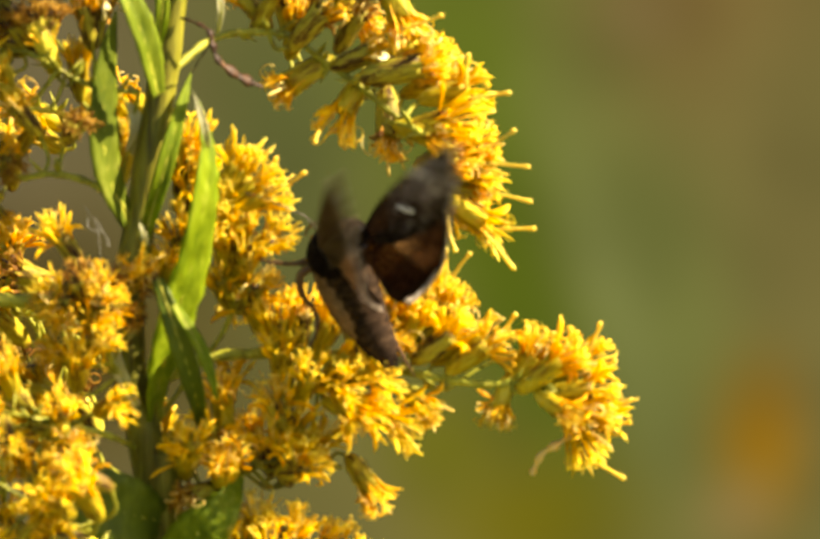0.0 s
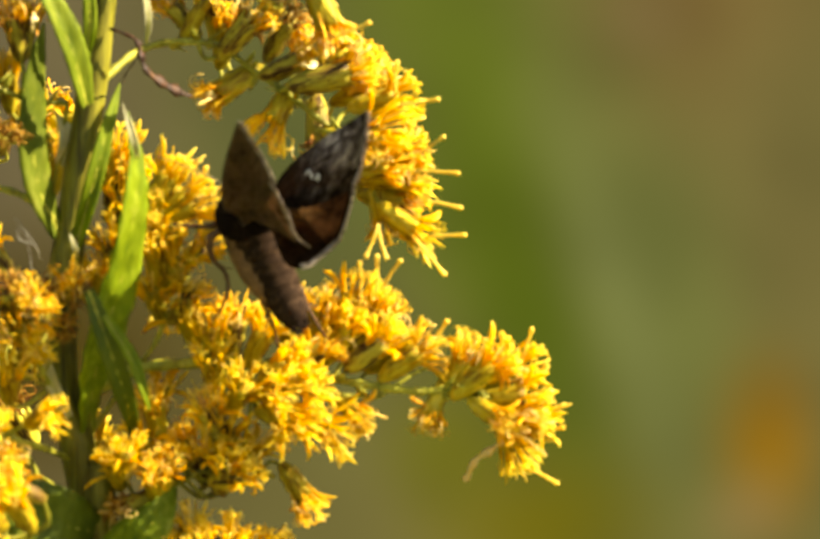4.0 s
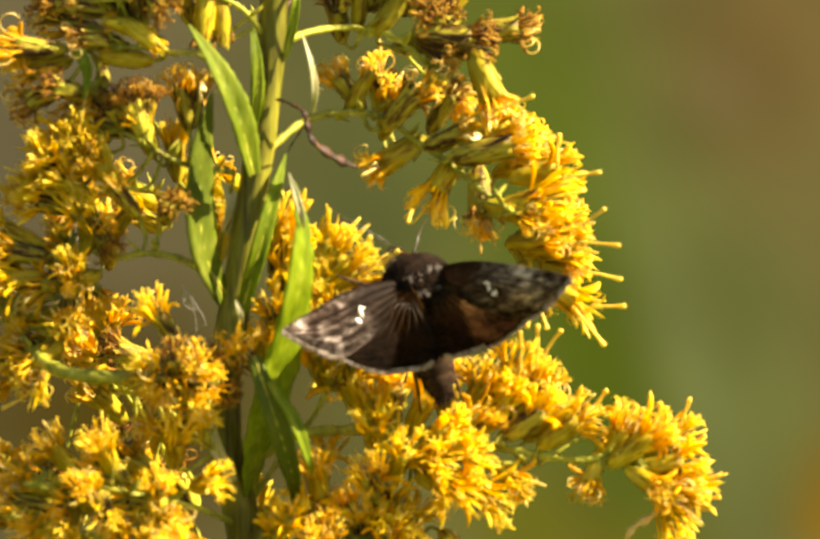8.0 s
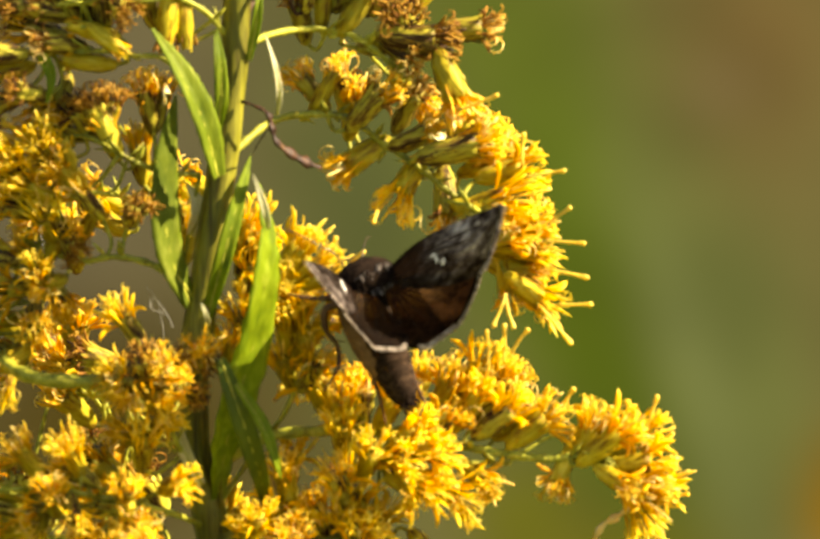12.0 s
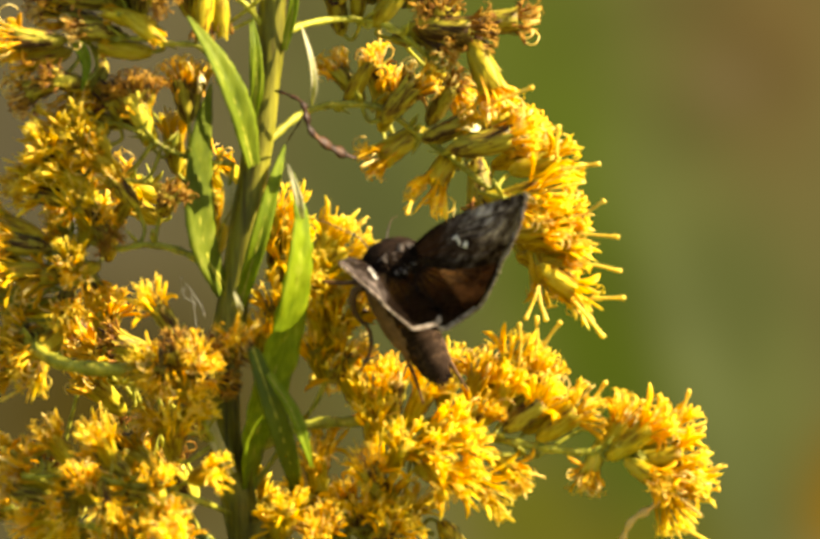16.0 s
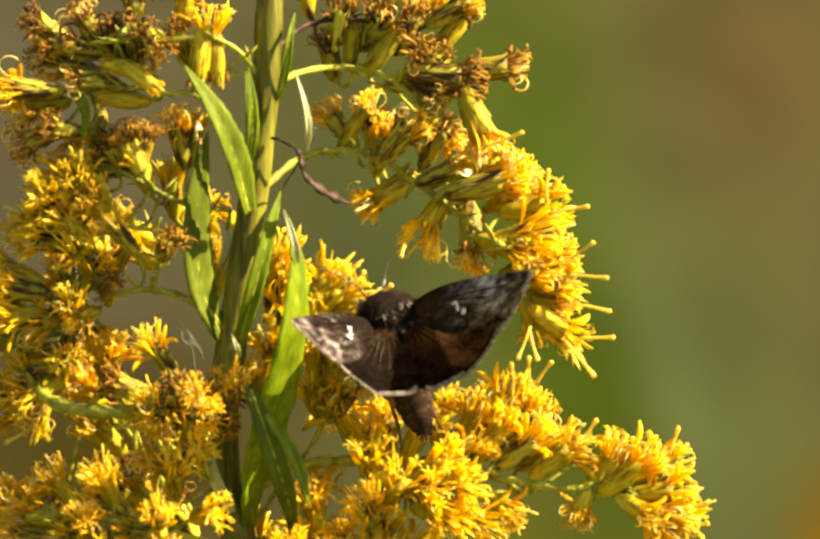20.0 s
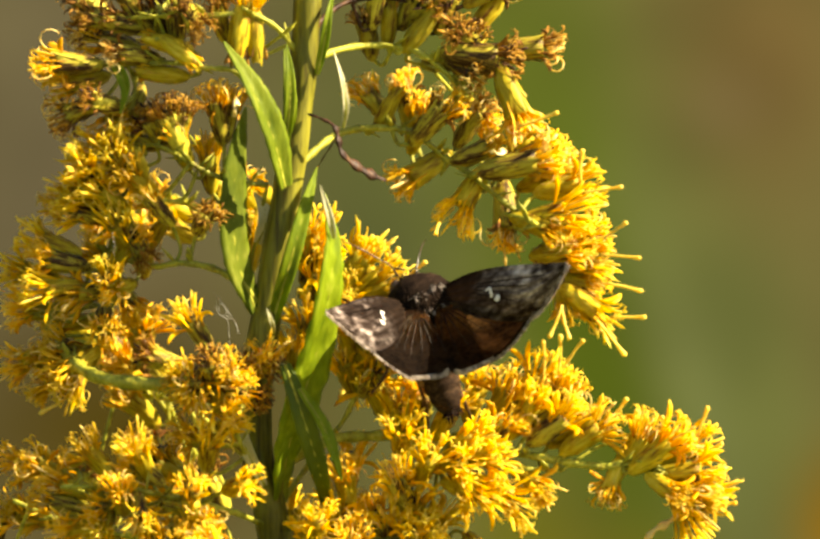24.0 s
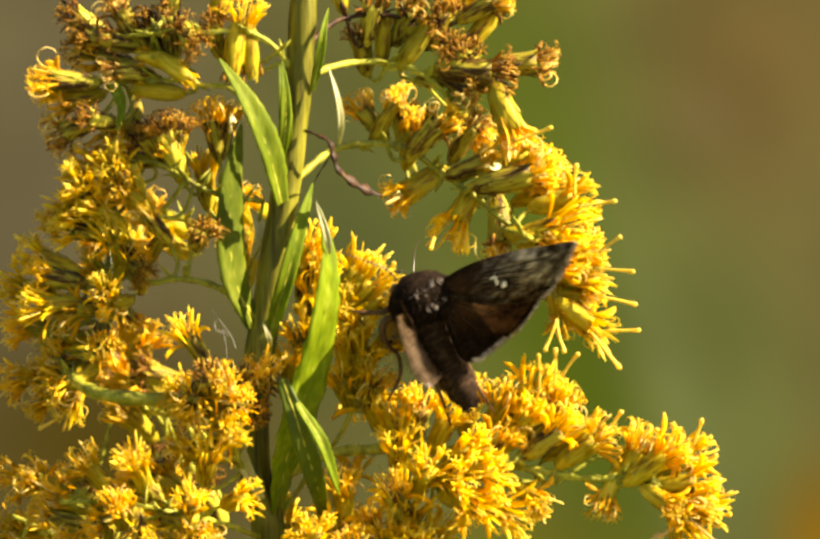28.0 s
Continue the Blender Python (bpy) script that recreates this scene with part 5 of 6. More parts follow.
        part("fur", s.mesh("fur", TAN_HAIR), hind, "fan of tan hairs at the wing root")
        wings[which] = (fore, hind)
    return root, wings


def build():
    ground()
    backdrop()
    meadow_grass()
    goldenrod()


build()
MOTH = moth()


def motions():
    root, wings = MOTH
    walk(root, [
        (0, moth_pose(870, 636, -1.2, 2.6, -3.2)),
        (1, moth_pose(880, 633, 2.5, -0.4, -3.1)),
        (2, moth_pose(869, 605, -1.2, -1.1, -3.8)),
        (2.5, moth_pose(868, 597, -2.0, 0.0, -4.0)),
        (4.5, moth_pose(803, 545, -2.0, -1.0, -5.0)),
        (5, moth_pose(779, 565, 3.4, -2.5, -3.8)),
        (6, moth_pose(795, 561, 3.4, -2.5, -3.8)),
        (7, moth_pose(792, 562, 2.6, -2.8, -3.9)),
        (8, moth_pose(838, 555, -8.6, -2.4, 6.9)),
        (9, moth_pose(819, 558, -3.5, 0.1, 6.2)),
        (10, moth_pose(803, 560, -5.4, 0.1, -5.1)),
        (11, moth_pose(803, 559, -4.1, 3.3, -1.5)),
        (12, moth_pose(810, 561, -5.2, 3.3, -3.5)),
        (12.5, moth_pose(806, 557, -3.0, 3.0, -5.0)),
        (14.5, moth_pose(797, 555, 0.0, 4.0, -10.0)),
        (15, moth_pose(794, 553, 0.7, 0.7, -7.1)),
        (16, moth_pose(794, 542, -1.1, -0.7, -5.3)),
        (17, moth_pose(797, 551, -1.7, 1.4, -7.6)),
        (18, moth_pose(806, 560, 0.1, 2.1, -5.1)),
        (19, moth_pose(807, 568, -2.7, 2.4, 5.9)),
        (20, moth_pose(798, 563, -3.8, 0.6, 7.3)),
        (21, moth_pose(795, 569, -4.9, -0.2, 5.5)),
        (21.5, moth_pose(794, 570, -5.0, 0.0, 6.0)),
        (23.5, moth_pose(795, 571, -5.0, 0.0, 7.0)),
        (24, moth_pose(795, 572, -5.3, 0.1, 7.8)),
        (25, moth_pose(781, 572, 0.6, -2.3, 11.4)),
        (26, moth_pose(787, 543, -1.0, 0.0, -3.9)),
        (27, moth_pose(761, 580, -0.1, 1.0, -1.8)),
        (27.4, moth_pose(758, 580, -4.0, 1.0, 0.0)),
        (27.8, moth_pose(790, 560, 0.0, 0.0, 4.0)),
        (28, moth_pose(804, 541, 2.6, -0.5, 4.9)),
    ])
    walk(wings["right"][0], [
        (0, wing_pose(1, 56, 27, 2)), (0.1, wing_pose(1, 20, 1, -3)), (0.2, wing_pose(1, 73, 19, -9)), (0.3, wing_pose(1, 54, 18, 0)),
        (0.4, wing_pose(1, 47, -1, 8)), (0.5, wing_pose(1, 50, 21, -6)), (0.6, wing_pose(1, 41, 12, 2)), (0.7, wing_pose(1, 54, 18, 0)),
        (0.8, wing_pose(1, 46, 7, 31)), (0.9, wing_pose(1, 20, 1, -3)), (1, wing_pose(1, 50, 21, -6)), (1.1, wing_pose(1, 54, 18, 0)),
        (1.2, wing_pose(1, 50, 21, -6)), (1.3, wing_pose(1, 50, 17, 0)), (1.4, wing_pose(1, 41, 12, 2)), (1.5, wing_pose(1, 50, 4, 42)),
        (1.6, wing_pose(1, 54, 18, 0)), (1.7, wing_pose(1, 48, 9, 1)), (1.8, wing_pose(1, 50, 21, -6)), (1.9, wing_pose(1, 54, 18, 0)),
        (2, wing_pose(1, 46, 7, 31)), (2.1, wing_pose(1, 50, 17, 0)), (2.2, wing_pose(1, 54, 18, 0)), (2.3, wing_pose(1, 50, 17, 0)),
        (2.4, wing_pose(1, 47, -1, 8)), (2.5, wing_pose(1, 54, 18, 0)), (2.6, wing_pose(1, 54, 18, 0)), (2.7, wing_pose(1, 41, 12, 2)),
        (2.8, wing_pose(1, 50, 21, -6)), (2.9, wing_pose(1, 50, 17, 0)), (3, wing_pose(1, 20, 1, -3)), (3.1, wing_pose(1, 73, 19, -9)),
        (3.2, wing_pose(1, 54, 18, 0)), (3.3, wing_pose(1, 41, 12, 2)), (3.4, wing_pose(1, 50, 21, -6)), (3.5, wing_pose(1, 50, 17, 0)),
        (3.6, wing_pose(1, 20, 1, -3)), (3.7, wing_pose(1, 73, 19, -9)), (3.8, wing_pose(1, 54, 18, 0)), (3.9, wing_pose(1, 41, 12, 2)),
        (4, wing_pose(1, 50, 21, -6)), (4.1, wing_pose(1, 50, 17, 0)), (4.2, wing_pose(1, 20, 1, -3)), (4.3, wing_pose(1, 73, 19, -9)),
        (4.4, wing_pose(1, 50, 4, 42)), (4.5, wing_pose(1, 50, 4, 42)), (4.6, wing_pose(1, 50, 17, 0)), (4.7, wing_pose(1, 47, -1, 8)),
        (4.8, wing_pose(1, 50, 17, 0)), (4.9, wing_pose(1, 48, 9, 1)), (5, wing_pose(1, 50, 4, 42)), (5.1, wing_pose(1, 54, 18, 0)),
        (5.2, wing_pose(1, 47, -1, 8)), (5.3, wing_pose(1, 50, 21, -6)), (5.4, wing_pose(1, 54, 18, 0)), (5.5, wing_pose(1, 50, 4, 42)),
        (5.6, wing_pose(1, 54, 18, 0)), (5.7, wing_pose(1, 20, 1, -3)), (5.8, wing_pose(1, 54, 18, 0)), (5.9, wing_pose(1, 48, 9, 1)),
        (6, wing_pose(1, 45, 0, 38)), (6.1, wing_pose(1, 50, 17, 0)), (6.2, wing_pose(1, 47, -1, 8)), (6.3, wing_pose(1, 41, 12, 2)),
        (6.4, wing_pose(1, 20, 1, -3)), (6.5, wing_pose(1, 41, 12, 2)), (6.6, wing_pose(1, 50, 17, 0)), (6.8, wing_pose(1, 54, 18, 0)),
        (7, wing_pose(1, 41, -4, 46)), (7.3, wing_pose(1, 54, 18, 0)), (7.5, wing_pose(1, 47, -1, 8)), (7.6, wing_pose(1, 54, 18, 0)),
        (7.8, wing_pose(1, 45, 6, 3)), (8, wing_pose(1, 47, -1, 8)), (8.3, wing_pose(1, 41, -4, 46)), (8.4, wing_pose(1, 41, 12, 2)),
        (8.7, wing_pose(1, 45, 6, 3)), (9, wing_pose(1, 20, 1, -3)), (9.2, wing_pose(1, 41, 12, 2)), (9.5, wing_pose(1, 20, 1, -3)),
        (10, wing_pose(1, 41, 12, 2)), (10.5, wing_pose(1, 41, 12, 2)), (10.8, wing_pose(1, 20, 1, -3)), (11, wing_pose(1, 50, 20, 1)),
        (11.5, wing_pose(1, 50, 17, 0)), (12, wing_pose(1, 50, 17, 0)), (12.5, wing_pose(1, 51, 13, 1)), (12.7, wing_pose(1, 51, 13, 1)),
        (12.9, wing_pose(1, 50, 17, 0)), (13.1, wing_pose(1, 45, 6, 3)), (13.3, wing_pose(1, 50, 17, 0)), (13.5, wing_pose(1, 51, 13, 1)),
        (13.7, wing_pose(1, 50, 17, 0)), (13.9, wing_pose(1, 45, 6, 3)), (14.1, wing_pose(1, 50, 17, 0)), (14.3, wing_pose(1, 51, 13, 1)),
        (14.5, wing_pose(1, 50, 17, 0)), (15, wing_pose(1, 54, 18, 0)), (15.5, wing_pose(1, 54, 18, 0)), (16, wing_pose(1, 48, 9, 1)),
        (16.5, wing_pose(1, 48, 9, 1)), (17, wing_pose(1, 45, 6, 3)), (17.5, wing_pose(1, 45, 6, 3)), (18, wing_pose(1, 51, 13, 1)),
        (18.5, wing_pose(1, 42, 12, -15)), (19, wing_pose(1, 42, 12, -15)), (19.5, wing_pose(1, 47, 12, -8)), (20, wing_pose(1, 47, 12, -8)),
        (20.5, wing_pose(1, 47, 12, -8)), (21, wing_pose(1, 48, 8, -8)), (21.5, wing_pose(1, 48, 8, -8)), (21.9, wing_pose(1, 48, 8, -8)),
        (22.3, wing_pose(1, 48, 8, -8)), (22.7, wing_pose(1, 48, 8, -8)), (23.1, wing_pose(1, 48, 8, -8)), (23.5, wing_pose(1, 45, 10, -5)),
        (24, wing_pose(1, 45, 10, -5)), (24.7, wing_pose(1, 37, 7, -4)), (25, wing_pose(1, 37, 7, -4)), (25.2, wing_pose(1, 48, 9, 1)),
        (25.4, wing_pose(1, 54, 18, 0)), (25.5, wing_pose(1, 20, 1, -3)), (25.8, wing_pose(1, 54, 18, 0)), (26, wing_pose(1, 53, 13, -7)),
        (26.3, wing_pose(1, 54, 18, 0)), (26.6, wing_pose(1, 50, 20, 1)), (26.7, wing_pose(1, 45, 6, 3)), (27, wing_pose(1, 73, 19, -9)),
        (27.2, wing_pose(1, 45, 6, 3)), (27.4, wing_pose(1, 20, 1, -3)), (27.5, wing_pose(1, 36, 4, 16)), (27.8, wing_pose(1, 50, 21, -6)),
        (27.9, wing_pose(1, 54, 18, 0)), (28, wing_pose(1, 36, 4, 16)),
    ])
    walk(wings["right"][1], [
        (0, wing_pose(1, 56, 27, 2, 0.0003)), (0.1, wing_pose(1, 20, 1, -3, 0.0003)), (0.2, wing_pose(1, 73, 19, -9, 0.0003)), (0.3, wing_pose(1, 54, 18, 0, 0.0003)),
        (0.4, wing_pose(1, 47, -1, 8, 0.0003)), (0.5, wing_pose(1, 50, 21, -6, 0.0003)), (0.6, wing_pose(1, 41, 12, 2, 0.0003)), (0.7, wing_pose(1, 54, 18, 0, 0.0003)),
        (0.8, wing_pose(1, 46, 7, 31, 0.0003)), (0.9, wing_pose(1, 20, 1, -3, 0.0003)), (1, wing_pose(1, 50, 21, -6, 0.0003)), (1.1, wing_pose(1, 54, 18, 0, 0.0003)),
        (1.2, wing_pose(1, 50, 21, -6, 0.0003)), (1.3, wing_pose(1, 50, 17, 0, 0.0003)), (1.4, wing_pose(1, 41, 12, 2, 0.0003)), (1.5, wing_pose(1, 50, 4, 42, 0.0003)),
        (1.6, wing_pose(1, 54, 18, 0, 0.0003)), (1.7, wing_pose(1, 48, 9, 1, 0.0003)), (1.8, wing_pose(1, 50, 21, -6, 0.0003)), (1.9, wing_pose(1, 54, 18, 0, 0.0003)),
        (2, wing_pose(1, 46, 7, 31, 0.0003)), (2.1, wing_pose(1, 50, 17, 0, 0.0003)), (2.2, wing_pose(1, 54, 18, 0, 0.0003)), (2.3, wing_pose(1, 50, 17, 0, 0.0003)),
        (2.4, wing_pose(1, 47, -1, 8, 0.0003)), (2.5, wing_pose(1, 54, 18, 0, 0.0003)), (2.6, wing_pose(1, 54, 18, 0, 0.0003)), (2.7, wing_pose(1, 41, 12, 2, 0.0003)),
        (2.8, wing_pose(1, 50, 21, -6, 0.0003)), (2.9, wing_pose(1, 50, 17, 0, 0.0003)), (3, wing_pose(1, 20, 1, -3, 0.0003)), (3.1, wing_pose(1, 73, 19, -9, 0.0003)),
        (3.2, wing_pose(1, 54, 18, 0, 0.0003)), (3.3, wing_pose(1, 41, 12, 2, 0.0003)), (3.4, wing_pose(1, 50, 21, -6, 0.0003)), (3.5, wing_pose(1, 50, 17, 0, 0.0003)),
        (3.6, wing_pose(1, 20, 1, -3, 0.0003)), (3.7, wing_pose(1, 73, 19, -9, 0.0003)), (3.8, wing_pose(1, 54, 18, 0, 0.0003)), (3.9, wing_pose(1, 41, 12, 2, 0.0003)),
        (4, wing_pose(1, 50, 21, -6, 0.0003)), (4.1, wing_pose(1, 50, 17, 0, 0.0003)), (4.2, wing_pose(1, 20, 1, -3, 0.0003)), (4.3, wing_pose(1, 73, 19, -9, 0.0003)),
        (4.4, wing_pose(1, 50, 4, 42, 0.0003)), (4.5, wing_pose(1, 50, 4, 42, 0.0003)), (4.6, wing_pose(1, 50, 17, 0, 0.0003)), (4.7, wing_pose(1, 47, -1, 8, 0.0003)),
        (4.8, wing_pose(1, 50, 17, 0, 0.0003)), (4.9, wing_pose(1, 48, 9, 1, 0.0003)), (5, wing_pose(1, 50, 4, 42, 0.0003)), (5.1, wing_pose(1, 54, 18, 0, 0.0003)),
        (5.2, wing_pose(1, 47, -1, 8, 0.0003)), (5.3, wing_pose(1, 50, 21, -6, 0.0003)), (5.4, wing_pose(1, 54, 18, 0, 0.0003)), (5.5, wing_pose(1, 50, 4, 42, 0.0003)),
        (5.6, wing_pose(1, 54, 18, 0, 0.0003)), (5.7, wing_pose(1, 20, 1, -3, 0.0003)), (5.8, wing_pose(1, 54, 18, 0, 0.0003)), (5.9, wing_pose(1, 48, 9, 1, 0.0003)),
        (6, wing_pose(1, 45, 0, 38, 0.0003)), (6.1, wing_pose(1, 50, 17, 0, 0.0003)), (6.2, wing_pose(1, 47, -1, 8, 0.0003)), (6.3, wing_pose(1, 41, 12, 2, 0.0003)),
        (6.4, wing_pose(1, 20, 1, -3, 0.0003)), (6.5, wing_pose(1, 41, 12, 2, 0.0003)), (6.6, wing_pose(1, 50, 17, 0, 0.0003)), (6.8, wing_pose(1, 54, 18, 0, 0.0003)),
        (7, wing_pose(1, 41, -4, 46, 0.0003)), (7.3, wing_pose(1, 54, 18, 0, 0.0003)), (7.5, wing_pose(1, 47, -1, 8, 0.0003)), (7.6, wing_pose(1, 54, 18, 0, 0.0003)),
        (7.8, wing_pose(1, 45, 6, 3, 0.0003)), (8, wing_pose(1, 47, -1, 8, 0.0003)), (8.3, wing_pose(1, 41, -4, 46, 0.0003)), (8.4, wing_pose(1, 41, 12, 2, 0.0003)),
        (8.7, wing_pose(1, 45, 6, 3, 0.0003)), (9, wing_pose(1, 20, 1, -3, 0.0003)), (9.2, wing_pose(1, 41, 12, 2, 0.0003)), (9.5, wing_pose(1, 20, 1, -3, 0.0003)),
        (10, wing_pose(1, 41, 12, 2, 0.0003)), (10.5, wing_pose(1, 41, 12, 2, 0.0003)), (10.8, wing_pose(1, 20, 1, -3, 0.0003)), (11, wing_pose(1, 50, 20, 1, 0.0003)),
        (11.5, wing_pose(1, 50, 17, 0, 0.0003)), (12, wing_pose(1, 50, 17, 0, 0.0003)), (12.5, wing_pose(1, 51, 13, 1, 0.0003)), (12.7, wing_pose(1, 51, 13, 1, 0.0003)),
        (12.9, wing_pose(1, 50, 17, 0, 0.0003)), (13.1, wing_pose(1, 45, 6, 3, 0.0003)), (13.3, wing_pose(1, 50, 17, 0, 0.0003)), (13.5, wing_pose(1, 51, 13, 1, 0.0003)),
        (13.7, wing_pose(1, 50, 17, 0, 0.0003)), (13.9, wing_pose(1, 45, 6, 3, 0.0003)), (14.1, wing_pose(1, 50, 17, 0, 0.0003)), (14.3, wing_pose(1, 51, 13, 1, 0.0003)),
        (14.5, wing_pose(1, 50, 17, 0, 0.0003)), (15, wing_pose(1, 54, 18, 0, 0.0003)), (15.5, wing_pose(1, 54, 18, 0, 0.0003)), (16, wing_pose(1, 48, 9, 1, 0.0003)),
        (16.5, wing_pose(1, 48, 9, 1, 0.0003)), (17, wing_pose(1, 45, 6, 3, 0.0003)), (17.5, wing_pose(1, 45, 6, 3, 0.0003)), (18, wing_pose(1, 51, 13, 1, 0.0003)),
        (18.5, wing_pose(1, 42, 12, -15, 0.0003)), (19, wing_pose(1, 42, 12, -15, 0.0003)), (19.5, wing_pose(1, 47, 12, -8, 0.0003)), (20, wing_pose(1, 47, 12, -8, 0.0003)),
        (20.5, wing_pose(1, 47, 12, -8, 0.0003)), (21, wing_pose(1, 48, 8, -8, 0.0003)), (21.5, wing_pose(1, 48, 8, -8, 0.0003)), (21.9, wing_pose(1, 48, 8, -8, 0.0003)),
        (22.3, wing_pose(1, 48, 8, -8, 0.0003)), (22.7, wing_pose(1, 48, 8, -8, 0.0003)), (23.1, wing_pose(1, 48, 8, -8, 0.0003)), (23.5, wing_pose(1, 45, 10, -5, 0.0003)),
        (24, wing_pose(1, 45, 10, -5, 0.0003)), (24.7, wing_pose(1, 37, 7, -4, 0.0003)), (25, wing_pose(1, 37, 7, -4, 0.0003)), (25.2, wing_pose(1, 48, 9, 1, 0.0003)),
        (25.4, wing_pose(1, 54, 18, 0, 0.0003)), (25.5, wing_pose(1, 20, 1, -3, 0.0003)), (25.8, wing_pose(1, 54, 18, 0, 0.0003)), (26, wing_pose(1, 53, 13, -7, 0.0003)),
        (26.3, wing_pose(1, 54, 18, 0, 0.0003)), (26.6, wing_pose(1, 50, 20, 1, 0.0003)), (26.7, wing_pose(1, 45, 6, 3, 0.0003)), (27, wing_pose(1, 73, 19, -9, 0.0003)),
        (27.2, wing_pose(1, 45, 6, 3, 0.0003)), (27.4, wing_pose(1, 20, 1, -3, 0.0003)), (27.5, wing_pose(1, 36, 4, 16, 0.0003)), (27.8, wing_pose(1, 50, 21, -6, 0.0003)),
        (27.9, wing_pose(1, 54, 18, 0, 0.0003)), (28, wing_pose(1, 36, 4, 16, 0.0003)),
    ])
    walk(wings["left"][0], [
        (0, wing_pose(-1, 90, 32, -3)), (0.1, wing_pose(-1, 38, 24, -9)), (0.2, wing_pose(-1, 84, 33, -2)), (0.3, wing_pose(-1, 71, 11, -12)),
        (0.4, wing_pose(-1, 23, 9, 1)), (0.5, wing_pose(-1, 91, 35, -27)), (0.6, wing_pose(-1, 52, 20, -11)), (0.7, wing_pose(-1, 71, 11, -12)),
        (0.8, wing_pose(-1, 65, 14, -8)), (0.9, wing_pose(-1, 38, 24, -9)), (1, wing_pose(-1, 91, 35, -27)), (1.1, wing_pose(-1, 71, 11, -12)),
        (1.2, wing_pose(-1, 91, 35, -27)), (1.3, wing_pose(-1, 58, 21, -12)), (1.4, wing_pose(-1, 52, 20, -11)), (1.5, wing_pose(-1, -92, 5, 0)),
        (1.6, wing_pose(-1, 71, 11, -12)), (1.7, wing_pose(-1, 63, 11, -16)), (1.8, wing_pose(-1, 91, 35, -27)), (1.9, wing_pose(-1, 71, 11, -12)),
        (2, wing_pose(-1, 65, 14, -8)), (2.1, wing_pose(-1, 58, 21, -12)), (2.2, wing_pose(-1, 71, 11, -12)), (2.3, wing_pose(-1, 58, 21, -12)),
        (2.4, wing_pose(-1, 23, 9, 1)), (2.5, wing_pose(-1, 71, 11, -12)), (2.6, wing_pose(-1, 71, 11, -12)), (2.7, wing_pose(-1, 52, 20, -11)),
        (2.8, wing_pose(-1, 91, 35, -27)), (2.9, wing_pose(-1, 58, 21, -12)), (3, wing_pose(-1, 38, 24, -9)), (3.1, wing_pose(-1, 84, 33, -2)),
        (3.2, wing_pose(-1, 71, 11, -12)), (3.3, wing_pose(-1, 52, 20, -11)), (3.4, wing_pose(-1, 91, 35, -27)), (3.5, wing_pose(-1, 58, 21, -12)),
        (3.6, wing_pose(-1, 38, 24, -9)), (3.7, wing_pose(-1, 84, 33, -2)), (3.8, wing_pose(-1, 71, 11, -12)), (3.9, wing_pose(-1, 52, 20, -11)),
        (4, wing_pose(-1, 91, 35, -27)), (4.1, wing_pose(-1, 58, 21, -12)), (4.2, wing_pose(-1, 38, 24, -9)), (4.3, wing_pose(-1, 84, 33, -2)),
        (4.4, wing_pose(-1, -92, 5, 0)), (4.5, wing_pose(-1, -92, 5, 0)), (4.6, wing_pose(-1, 58, 21, -12)), (4.7, wing_pose(-1, 23, 9, 1)),
        (4.8, wing_pose(-1, 58, 21, -12)), (4.9, wing_pose(-1, 63, 11, -16)), (5, wing_pose(-1, 69, 15, -27)), (5.1, wing_pose(-1, 71, 11, -12)),
        (5.2, wing_pose(-1, 23, 9, 1)), (5.3, wing_pose(-1, 91, 35, -27)), (5.4, wing_pose(-1, 71, 11, -12)), (5.5, wing_pose(-1, -92, 5, 0)),
        (5.6, wing_pose(-1, 71, 11, -12)), (5.7, wing_pose(-1, 38, 24, -9)), (5.8, wing_pose(-1, 71, 11, -12)), (5.9, wing_pose(-1, 63, 11, -16)),
        (6, wing_pose(-1, 69, 15, -27)), (6.1, wing_pose(-1, 58, 21, -12)), (6.2, wing_pose(-1, 23, 9, 1)), (6.3, wing_pose(-1, 52, 20, -11)),
        (6.4, wing_pose(-1, 38, 24, -9)), (6.5, wing_pose(-1, 52, 20, -11)), (6.6, wing_pose(-1, 58, 21, -12)), (6.8, wing_pose(-1, 71, 11, -12)),
        (7, wing_pose(-1, 50, 17, -33)), (7.3, wing_pose(-1, 71, 11, -12)), (7.5, wing_pose(-1, 23, 9, 1)), (7.6, wing_pose(-1, 71, 11, -12)),
        (7.8, wing_pose(-1, 59, 16, -2)), (8, wing_pose(-1, 23, 9, 1)), (8.3, wing_pose(-1, 50, 17, -33)), (8.4, wing_pose(-1, 52, 20, -11)),
        (8.7, wing_pose(-1, 59, 16, -2)), (9, wing_pose(-1, 38, 24, -9)), (9.2, wing_pose(-1, 52, 20, -11)), (9.5, wing_pose(-1, 38, 24, -9)),
        (10, wing_pose(-1, 52, 20, -11)), (10.5, wing_pose(-1, 52, 20, -11)), (10.8, wing_pose(-1, 38, 24, -9)), (11, wing_pose(-1, 52, 22, -7)),
        (11.5, wing_pose(-1, 58, 21, -12)), (12, wing_pose(-1, 58, 21, -12)), (12.5, wing_pose(-1, 57, 16, -10)), (12.7, wing_pose(-1, 57, 16, -10)),
